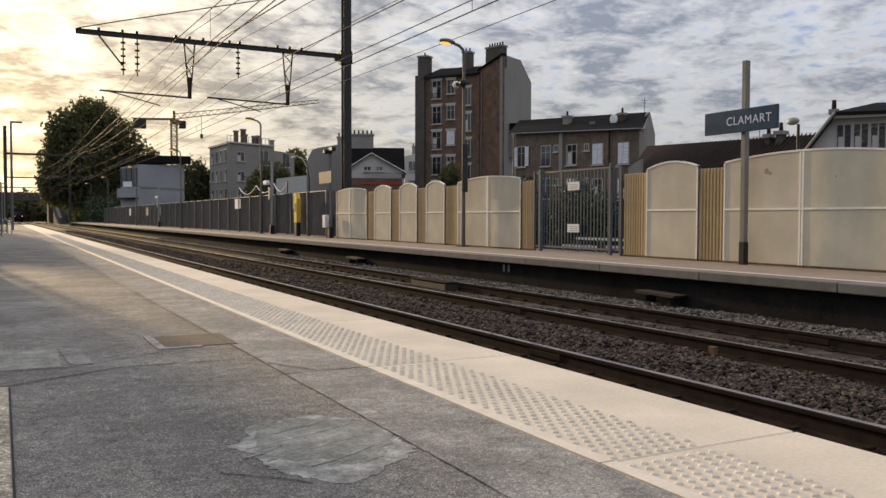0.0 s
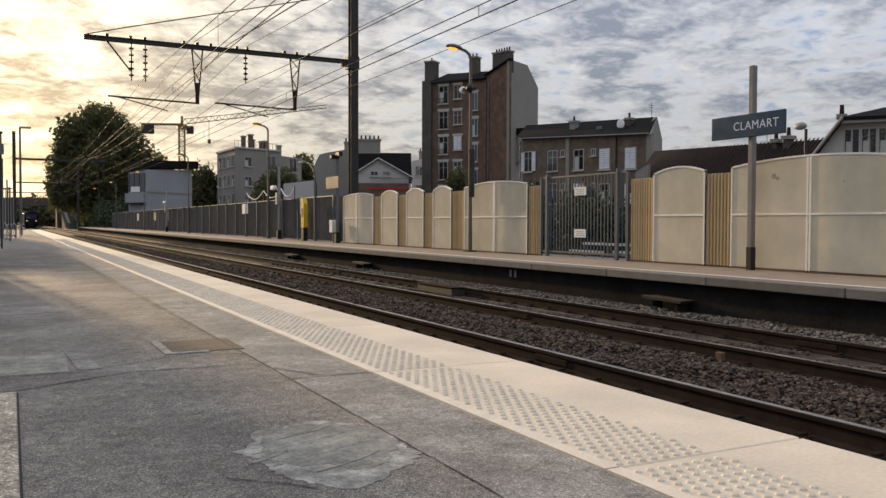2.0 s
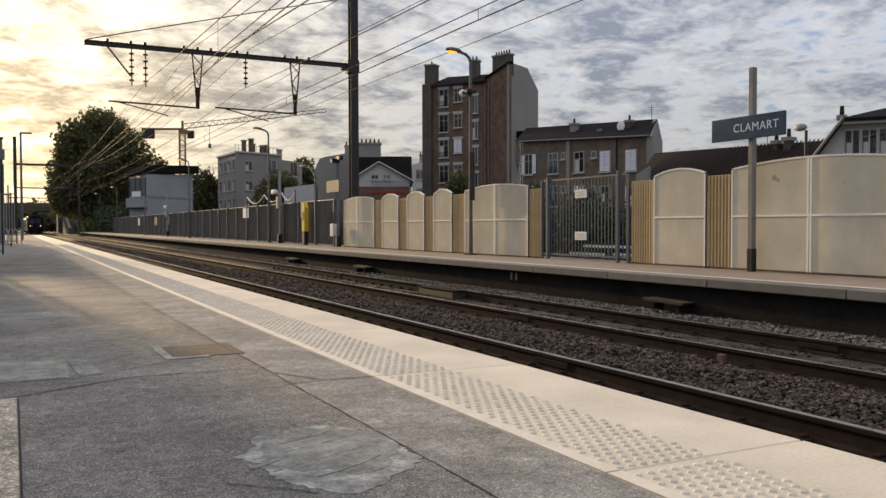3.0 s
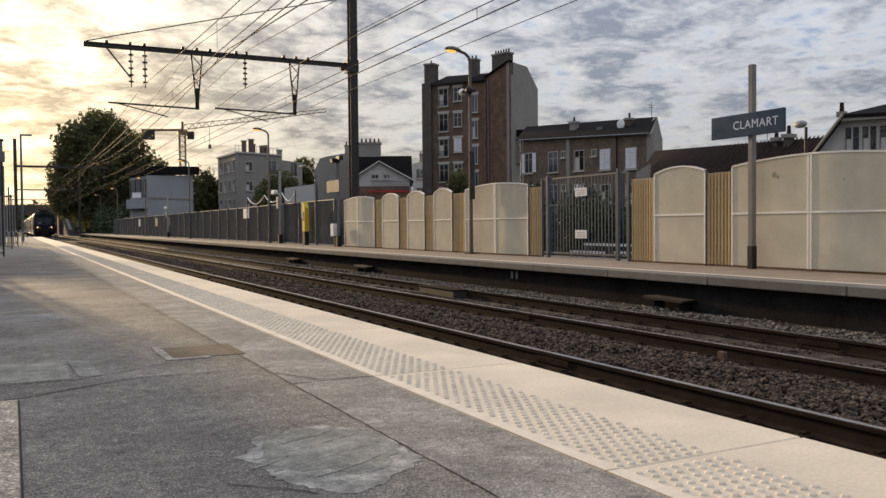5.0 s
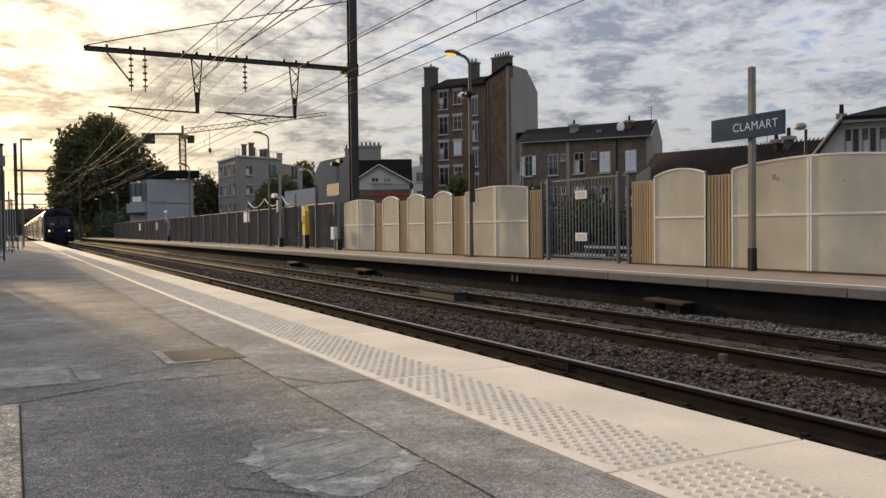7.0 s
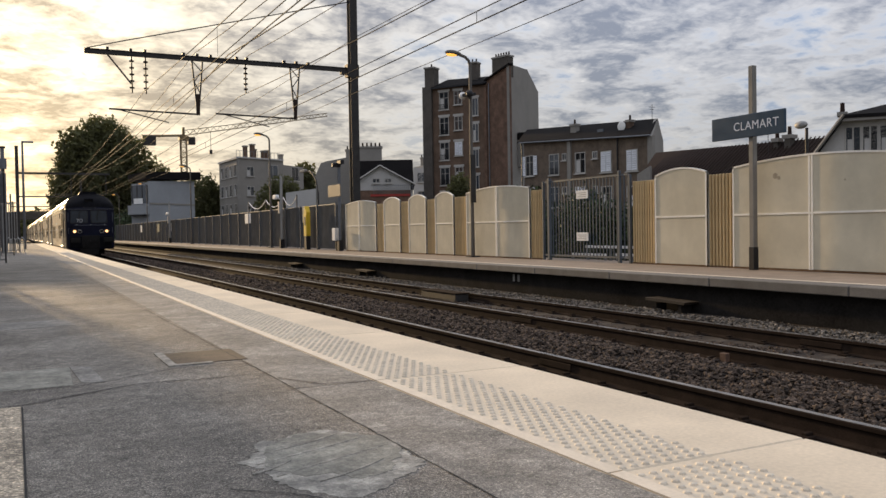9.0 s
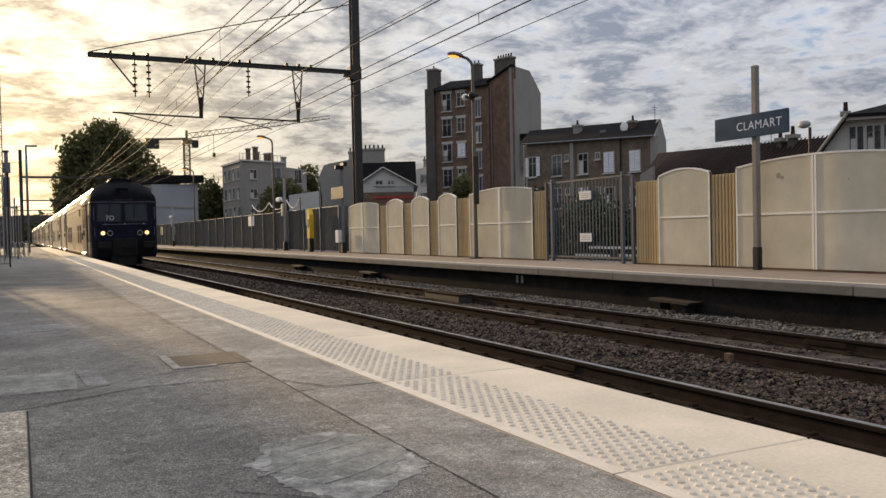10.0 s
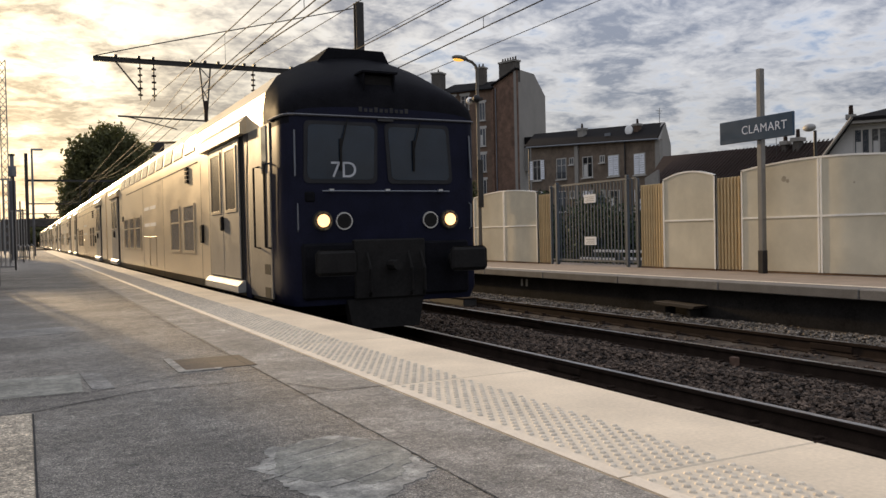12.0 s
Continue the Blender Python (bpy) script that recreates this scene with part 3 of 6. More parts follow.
def build_slat_panel(y0, y1, z1=1.83):
    w = y1 - y0
    t = thing("slat_panel", (WALL_X + 0.056, y0, 0), "tan vertical slat panel between barrier panels", "slat panel", "slat panels")
    n = max(4, round(w / 0.085))
    me = mesh_of("slat", box((-0.03, -0.026, 0.02), (0.015, 0.026, z1), 0.008), M["slat"])
    part("backing", box((0.015, 0, 0.02), (0.03, w, z1 - 0.01)), M["slat"], t)
    for i in range(n):
        part("slat", me, None, t, at=(0, w * (i + 0.5) / n, 0))
    part("foot", box((-0.035, 0, 0), (0.03, w, 0.03)), M["rust"], t)


def build_gate():
    t = thing("metal_gate", (WALL_X, 14.81, 0), "grey steel palisade double gate with two white notices", "gate")
    W = 3.51
    for y, h, r in ((0.39, 2.10, 0.036), (3.20, 2.09, 0.042)):
        part("gate_post", box((-r, y - r, 0), (r, y + r, h), 0.008), M["gate_steel"], t)
    for y, h in ((0.02, 1.99), (3.47, 2.03)):
        part("end_post", box((-0.03, y - 0.03, 0), (0.03, y + 0.03, h), 0.006), M["gate_steel"], t)
    for z in (0.10, 1.98):
        part("rail", box((-0.02, 0.05, z), (0.02, W - 0.05, z + 0.045)), M["gate_steel"], t)
    me = mesh_of("bar", box((-0.011, -0.011, 0.06), (0.011, 0.011, 2.0)), M["gate_steel"])
    n = 27
    for i in range(n):
        y = 0.09 + (W - 0.18) * i / (n - 1)
        if min(abs(y - 0.39), abs(y - 3.20)) > 0.07:
            part("bar", me, None, t, at=(0, y, 0))
    for z in (0.60, 1.62):
        s = part("notice", box((-0.045, 1.52, z - 0.10), (-0.03, 1.98, z + 0.10)), M["white"], t, "white rectangular notice")
        part("notice_line", boxes(*[((-0.047, 1.58, z - 0.06 + 0.045 * k), (-0.0452, 1.92 - 0.05 * (k % 2), z - 0.045 + 0.045 * k)) for k in range(3)]), M["post_grey"], s)


def build_fence():
    """Dark perforated sheets between steel posts, from the barrier to the platform's far end."""
    t = thing("sheet_fence", (WALL_X, 33.1, 0), "dark grey perforated sheet fence on steel posts", "fence")
    L, n = 2.5, 35
    post = mesh_of("fence_post", box((-0.06, -0.03, 0), (0.0, 0.03, 2.03), 0.005), M["steel"])
    sheet = mesh_of("fence_sheet", box((0, 0.03, 0.06), (0.02, L - 0.03, 1.97)), M["mesh_dark"])
    rail = mesh_of("fence_rail", box((-0.02, 0.03, 1.97), (0.03, L - 0.03, 2.01)), M["steel"])
    for i in range(n + 1):
        y = 0.95 + i * L
        part("fence_post", post, None, t, at=(0, y, 0))
        if i < n:
            part("fence_sheet", sheet, None, t, at=(0, y, 0))
            part("fence_rail", rail, None, t, at=(0, y, 0))
    part("end_panel", box((0, 0.0, 0.06), (0.02, 0.90, 1.95)), M["mesh_dark"], t)


def build_barrier():
    for a, b in ((29.61, 28.85), (27.36, 26.64), (25.25, 24.57), (23.27, 22.45), (18.90, 18.37), (14.76, 14.00), (12.45, 11.81)):
        build_slat_panel(b - 0.03, a + 0.03)
    build_barrier_panel(29.62, 32.86, 1.90, 2.02, 31.37)
    for a, b in ((27.37, 28.84), (25.26, 26.63), (23.28, 24.56)):
        build_barrier_panel(a, b, 1.885, 2.03)
    build_barrier_panel(18.92, 22.43, 1.92, 2.04, 20.65)
    build_barrier_panel(12.47, 13.98, 1.90, 2.03)
    build_barrier_panel(8.27, 11.79, 1.93, 2.045, 10.02, "pale beige arched noise barrier panel with a dark stain")
    build_slat_panel(7.52, 8.26)
    for y, z, r in ((10.78, 1.70, 0.055), (10.70, 1.66, 0.035), (9.35, 1.55, 0.02)):
        st = part("stain", extrude([(y + r * math.cos(k * math.tau / 12) * (1 + 0.2 * math.sin(3 * k)), z + r * math.sin(k * math.tau / 12)) for k in range(12)], "x", WALL_X - 0.0215, WALL_X - 0.0195), M["stain"])
        tagged(st, "small brownish stain on the barrier panel", "stain", "stains")


# ---- overhead line ----
MAST_X, MAST_Y = 12.75, 32.94


def lattice_dropper(parent, x, z0, z1, wtop=0.20):
    d = part("dropper", bar([(x - wtop, 0, z0), (x - 0.02, 0, z1)], 0.034, 6), M["steel_dark"], parent, "tapered lattice dropper")
    part("dropper_leg", bar([(x + wtop, 0, z0), (x + 0.02, 0, z1)], 0.034, 6), M["steel_dark"], d)
    b = bmesh.new()
    n = 5
    for i in range(n):
        f0, f1 = i / n, (i + 1) / n
        s = 1 if i % 2 else -1
        tube(b, [(x + s * wtop * (1 - f0), 0, z0 + (z1 - z0) * f0), (x - s * wtop * (1 - f1), 0, z0 + (z1 - z0) * f1)], 0.020, 5)
    part("dropper_lacing", b, M["steel_dark"], d)
    part("dropper_foot", bar([(x, 0, z1 + 0.75), (x, 0, z1 - 0.05)], 0.075, 8), M["insul"], d)


def insulator(parent, x, z0, z1, n=5):
    b = bar([(x, 0, z0), (x, 0, z1)], 0.026, 6)
    for i in range(n):
        z = z0 + (z1 - z0) * (i + 0.8) / (n + 0.6)
        tube(b, [(x, 0, z + 0.03), (x, 0, z), (x, 0, z - 0.02)], 0.085, 8)
    part("insulator", b, M["insul"], parent)


def build_mast():
    t = thing("catenary_mast", (0, MAST_Y, 0), "dark steel catenary mast with a long cantilever beam", "catenary mast")
    x = MAST_X
    sec = [(-0.17, -0.15), (0.17, -0.15), (0.17, -0.13), (0.012, -0.13), (0.012, 0.13), (0.17, 0.13), (0.17, 0.15), (-0.17, 0.15), (-0.17, 0.13), (-0.012, 0.13), (-0.012, -0.13), (-0.17, -0.13)]
    part("mast_column", extrude([(x + u, v) for u, v in sec], "z", -0.95, 10.55), M["steel_dark"], t)
    sec = [(-0.09, -0.085), (0.09, -0.085), (0.09, -0.06), (0.06, -0.06), (0.06, 0.06), (0.09, 0.06), (0.09, 0.085), (-0.09, 0.085), (-0.09, 0.06), (-0.06, 0.06), (-0.06, -0.06), (-0.09, -0.06)]
    part("beam", extrude([(u, 7.5 + v) for u, v in sec], "x", 2.42, x - 0.17), M["steel_dark"], t)
    part("beam_bracket", boxes(((x - 0.55, -0.1, 7.30), (x + 0.22, 0.1, 7.42)), ((x - 0.3, -0.18, 7.2), (x + 0.2, 0.18, 7.72))), M["steel_dark"], t)
    part("stay_rod", bar([(2.5, 0, 7.60), (4.0, 0, 8.02), (x - 0.2, 0, 10.3)], 0.022, 5), M["steel_dark"], t)
    lattice_dropper(t, 6.40, 7.42, 5.40)
    lattice_dropper(t, 10.24, 7.42, 5.40)
    for xs, xd in ((3.21, 6.40), (7.05, 10.24)):
        part("steady_arm", bar([(xs, 0, 5.44), (xd, 0, 5.38)], 0.036, 6), M["steel_dark"], t)
        part("registration_arm", bar([(xs + 0.35, 0, 5.42), (xs + 2.1, 0, 5.02)], 0.022, 5), M["steel_dark"], t)
    for xi, z1 in ((4.03, 6.05), (4.52, 6.05), (8.25, 6.28)):
        insulator(t, xi, 7.42, z1)
    part("insulator_strut", bar([(3.2, 0, 7.42), (4.0, 0, 6.4)], 0.032, 5), M["steel_dark"], t)
    for xx in (3.2, 4.0, 4.5, 5.9, 6.4, 6.9, 7.9, 8.3, 9.8, 10.3, 10.8):
        part("fixing", box((xx - 0.05, -0.1, 7.585), (xx + 0.05, 0.1, 7.68)), M["steel_dark"], t)


def wire(name, label, pts, r, group="overhead wires"):
    w = part(name, bar(pts, r, 5), M["wire"])
    tagged(w, label, "overhead wire", group)


def sag(x0, x1, za, zb, y0, y1, dip, n=14):
    return [(x0 + (x1 - x0) * i / n, y0 + (y1 - y0) * i / n, za + (zb - za) * i / n - dip * 4 * (i / n) * (1 - i / n)) for i in range(n + 1)]


SPANS = [(-30.0, 32.94), (32.94, 100.0), (100.0, 160.0), (160.0, 215.0)]


def build_wires():
    for xt in (TRACK_1, TRACK_2):
        for y0, y1 in SPANS:
            wire("contact_wire", "thin dark contact wire above a track", [(xt, y0, 4.78), (xt, y1, 4.78)], 0.013)
            wire("auxiliary_wire", "thin auxiliary wire over the contact wire", sag(xt, xt, 5.06, 5.06, y0, y1, 0.08), 0.011)
            wire("messenger_wire", "sagging messenger wire above a track", sag(xt, xt, 6.15, 6.15, y0, y1, 0.62), 0.013)
            w = thing("dropper_wires", (0, 0, 0), "thin upright dropper wires between overhead wires", "overhead wire", "overhead wires")
            for k in range(1, 10):
                f = k / 10
                y = y0 + (y1 - y0) * f
                part("dropper_wire", bar([(xt, y, 4.78), (xt, y, 5.06 - 0.08 * 4 * f * (1 - f))], 0.007, 4), M["wire"], w)
                if k % 2 == 0:
                    part("dropper_wire", bar([(xt, y, 5.06), (xt, y, 6.15 - 0.62 * 4 * f * (1 - f))], 0.005, 4), M["wire"], w)
    for x, z, r, dip in ((12.3, 6.35, 0.011, 0.1), (7.6, 7.75, 0.022, 0.9), (6.3, 7.7, 0.014, 1.0), (8.4, 7.8, 0.012, 0.9), (12.9, 8.9, 0.012, 0.4)):
        for y0, y1 in SPANS:
            wire("feeder_wire", "dark feeder wire strung between masts", sag(x, x, z, z, y0, y1, dip), r)


# ---- posts and furniture of the far platform ----
def build_lamp(x, y, h=5.66, reach=0.55, toward=-1):
    t = thing("street_lamp", (x, y, 0), "grey platform lamp post with a lit orange head", "lamp post", "platform lamps")
    part("base_plate", box((-0.16, -0.16, 0), (0.16, 0.16, 0.03), 0.01), M["steel_dark"], t)
    part("pole", bar([(0, 0, 0.03), (0, 0, 1.1), (0, 0, h)], 0.066, 10, 0.045), M["lamp_paint"], t)
    part("arm", bar([(0, 0, h - 0.02), (toward * 0.04, 0, h + 0.10), (toward * 0.16, 0, h + 0.20), (toward * 0.34, 0, h + 0.25)], 0.045, 8), M["lamp_paint"], t)
    hd = bmesh.new()
    bmesh.ops.create_uvsphere(hd, u_segments=12, v_segments=8, radius=1.0)
    for v in hd.verts:
        v.co = Vector((toward * reach + v.co.x * 0.27, v.co.y * 0.13, h + 0.27 + (v.co.z * (0.10 if v.co.z > 0 else 0.05)) + toward * v.co.x * 0.02))
    head = part("head", hd, M["lamp_paint"], t, smooth=True)
    b = bmesh.new()
    bmesh.ops.create_uvsphere(b, u_segments=10, v_segments=6, radius=1.0)
    for v in b.verts:
        v.co = Vector((toward * (reach + 0.05) + v.co.x * 0.18, v.co.y * 0.10, h + 0.235 + v.co.z * 0.05))
    part("glowing_bowl", b, M["lamp_glow"], head, "glowing orange bowl", smooth=True)
    return t


def build_sign():
    t = thing("station_sign", (12.05, 11.08, 0), "navy station name board on a grey post", "station sign")
    part("post", box((-0.055, -0.055, 0.0), (0.055, 0.055, 3.72), 0.012), M["sign_post"], t)
    part("post_foot", box((-0.062, -0.062, 0.0), (0.062, 0.062, 0.42), 0.008), M["black"], t, "black painted foot")
    board = part("board", box((-0.11, -0.81, 2.42), (-0.06, 0.90, 2.84), 0.008), M["sign_blue"], t, "navy enamel board")
    cu = bpy.data.curves.new("lettering", "FONT")
    cu.body, cu.size, cu.extrude, cu.align_x, cu.align_y = "CLAMART", 0.218, 0.001, "CENTER", "CENTER"
    cu.space_character = 1.08
    tmp = new("tmp", cu)
    dg = bpy.context.evaluated_depsgraph_get()
    me = bpy.data.meshes.new_from_object(tmp.evaluated_get(dg))
    bpy.data.objects.remove(tmp)
    me.materials.clear()
    me.materials.append(M["sign_text"])
    part("lettering", me, None, board, "white capital letters",
         at=Matrix.Translation((-0.1125, -0.165, 2.625)) @ Matrix(((0, 0, -1, 0), (-1, 0, 0, 0), (0, 1, 0, 0), (0, 0, 0, 1))))
    part("bracket", boxes(((-0.06, -0.07, 2.46), (-0.05, 0.07, 2.52)), ((-0.06, -0.07, 2.74), (-0.05, 0.07, 2.80))), M["steel_dark"], t)


# ---- the train ----
CAR, PITCH, CARS = 26.0, 26.4, 7
HALF = 1.41
OUTLINE = [(1.33, -0.06), (1.41, 0.10), (1.41, 2.33), (1.41, 2.60), (1.365, 2.88), (1.19, 3.13), (0.84, 3.32), (0.40, 3.44), (0.0, 3.47)]


def ring(y, half, k, z_split=2.43):
    """Cross-section at y: half the width, and how far the roof has risen above the brow."""
    pts = []
    for x, z in OUTLINE + [(-x, z) for x, z in OUTLINE[-2::-1]]:
        zz = z if z < z_split else z_split + (z - z_split) * k
        pts.append((x * half / HALF, y, zz))
    return pts


def loft(rings, cap0=True, cap1=True):
    bm = bmesh.new()
    rows = [[bm.verts.new(p) for p in r] for r in rings]
    n = len(rows[0])
    for a, b in zip(rows, rows[1:]):
        for i in range(n):
            bm.faces.new((a[i], a[(i + 1) % n], b[(i + 1) % n], b[i]))
    if cap0:
        bm.faces.new(rows[0][::-1])
    if cap1:
        bm.faces.new(rows[-1])
    return bm


def smooth_by_angle(ob, deg=35):
    ob.data.polygons.foreach_set("use_smooth", [True] * len(ob.data.polygons))
    ob.data.set_sharp_from_angle(angle=radians(deg))
    return ob


SIDE = -HALF


def side_meshes():
    s = {}
    # doorway: two leaves with a tall pane each, hood and step; a near-black sheet paints the recess's shade
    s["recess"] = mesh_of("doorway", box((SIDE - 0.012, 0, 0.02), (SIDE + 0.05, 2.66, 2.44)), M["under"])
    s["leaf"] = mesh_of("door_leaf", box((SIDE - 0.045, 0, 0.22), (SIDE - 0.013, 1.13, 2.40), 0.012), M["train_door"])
    s["pane"] = mesh_of("door_pane", box((SIDE - 0.050, 0.20, 1.32), (SIDE - 0.0455, 0.90, 2.26), 0.002), M["door_glass"])
    s["pane_rim"] = mesh_of("pane_rim", boxes(((SIDE - 0.058, 0.15, 1.27), (SIDE - 0.0455, 0.95, 1.315)), ((SIDE - 0.058, 0.15, 2.265), (SIDE - 0.0455, 0.95, 2.31)),
                                              ((SIDE - 0.058, 0.15, 1.315), (SIDE - 0.0455, 0.195, 2.265)), ((SIDE - 0.058, 0.905, 1.315), (SIDE - 0.0455, 0.95, 2.265))), M["train_side"])
    s["hood"] = mesh_of("door_hood", extrude([(SIDE + 0.02, 2.42), (SIDE - 0.10, 2.42), (SIDE - 0.10, 2.58), (SIDE + 0.10, 2.80), (SIDE + 0.2, 2.80)], "y", -0.2, 3.1), M["train_side"])
    s["step"] = mesh_of("door_step", extrude([(SIDE + 0.02, 0.02), (SIDE - 0.13, 0.02), (SIDE - 0.13, 0.12), (SIDE - 0.06, 0.19), (SIDE + 0.02, 0.21)], "y", 0.0, 2.6), M["post_grey"])
    s["handle"] = mesh_of("door_handle", box((SIDE - 0.10, -0.05, 0.98), (SIDE - 0.046, 0.07, 1.22), 0.02), M["under"])
    # windows
    s["upper"] = mesh_of("upper_window", box((-0.016, 0, -0.17), (0.02, 1.12, 0.17), 0.012), M["train_pane"])
    s["lower"] = mesh_of("lower_window", box((SIDE - 0.006, 0, 0.62), (SIDE + 0.02, 1.15, 1.52), 0.004), M["train_pane"])
    s["lower_rim"] = mesh_of("window_rim", boxes(((SIDE - 0.022, -0.05, 0.57), (SIDE - 0.001, 1.20, 0.615)), ((SIDE - 0.022, -0.05, 1.525), (SIDE - 0.001, 1.20, 1.57)),
                                                 ((SIDE - 0.022, -0.05, 0.615), (SIDE - 0.001, -0.005, 1.525)), ((SIDE - 0.022, 1.155, 0.615), (SIDE - 0.001, 1.20, 1.525)),
                                                 ((SIDE - 0.018, 0, 1.20), (SIDE - 0.0065, 1.15, 1.235))), M["train_side"])
    s["seam"] = mesh_of("panel_seam", box((SIDE - 0.002, -0.006, -0.1), (SIDE + 0.001, 0.006, 2.3)), M["under"])
    s["crease"] = mesh_of("shoulder_crease", box((SIDE - 0.006, 0, 2.325), (SIDE + 0.01, 12.6, 2.345)), M["under"])
    return s


def add_doorway(car, s, y):
    d = part("doorway", s["recess"], None, car, "flat dark sheet, door recess shade in its colour", at=(0, y, 0))
    for dy in (0.19, 1.35):
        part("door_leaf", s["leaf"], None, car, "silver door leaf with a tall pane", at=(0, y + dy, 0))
        part("door_pane", s["pane"], None, d, at=(0, dy, 0))
        part("pane_rim", s["pane_rim"], None, d, at=(0, dy, 0))
    part("door_hood", s["hood"], None, car, at=(0, y, 0))
    part("door_step", s["step"], None, car, "pale metal step", at=(0, y, 0))
    part("door_handle", s["handle"], None, d, at=(0, 1.33, 0))


def add_side(car, s, first):
    y_up = 6.3
    for i in range(10):
        part("upper_window", s["upper"], None, car, at=Matrix.Translation((SIDE + 0.024, y_up + 1.42 * i, 2.74)) @ Euler((0, radians(9), 0)).to_matrix().to_4x4())
    for y in (6.5, 8.25, 15.0, 16.6, 18.2):
        w = part("lower_window", s["lower"], None, car, at=(0, y, 0))
        part("window_rim", s["lower_rim"], None, w)
    add_doorway(car, s, 2.25)
    add_doorway(car, s, CAR - 5.0)
    for y in (5.75, 10.6, 14.4, 20.2):
        part("panel_seam", s["seam"], None, car, at=(0, y, 0))
    part("shoulder_crease", s["crease"], None, car, at=(0, 6.0, 0))
    # air vent, service flaps, pale notices
    v = part("air_vent", boxes(*[((SIDE - 0.05, 7.0, 2.0 + 0.085 * k), (SIDE + 0.02, 7.22, 2.06 + 0.085 * k)) for k in range(4)]), M["under"], car)
    part("service_box", box((SIDE - 0.05, 5.52, 0.78), (SIDE + 0.02, 5.70, 1.12), 0.01), M["under"], car)
    for y in (11.9, 13.1):
        part("service_flap", boxes(((SIDE - 0.012, y, 0.18), (SIDE + 0.01, y + 1.0, 0.95)), bevel=0.006), M["train_side"], car)
        for z in (1.22, 1.66):
            part("pale_notice", box((SIDE - 0.004, y, z), (SIDE + 0.01, y + 1.05, z + 0.09)), M["white"], car)
    part("side_light", box((SIDE - 0.03, 19.6, 1.50), (SIDE + 0.02, 19.9, 1.66), 0.01), M["under"], car)


def letters(name, text, size, material, parent, at, label):
    cu = bpy.data.curves.new(name, "FONT")
    cu.body, cu.size, cu.extrude, cu.align_x, cu.align_y = text, size, 0.001, "CENTER", "CENTER"
    tmp = new("tmp", cu)
    me = bpy.data.meshes.new_from_object(tmp.evaluated_get(bpy.context.evaluated_depsgraph_get()))
    bpy.data.objects.remove(tmp)
    me.materials.clear()
    me.materials.append(material)
    return part(name, me, None, parent, label, at=at)


def windscreen_outline(x0, x1, z0, z1, lean):
    r = 0.07
    pts = []
    for cx, cz, a0 in ((x1 - r, z0 + r, -90), (x1 - r + lean, z1 - r, 0), (x0 + r + lean, z1 - r, 90), (x0 + r, z0 + r, 180)):
        for k in range(4):
            a = radians(a0 + 30 * k)
            pts.append((cx + r * math.cos(a), cz + r * math.sin(a)))
    return pts


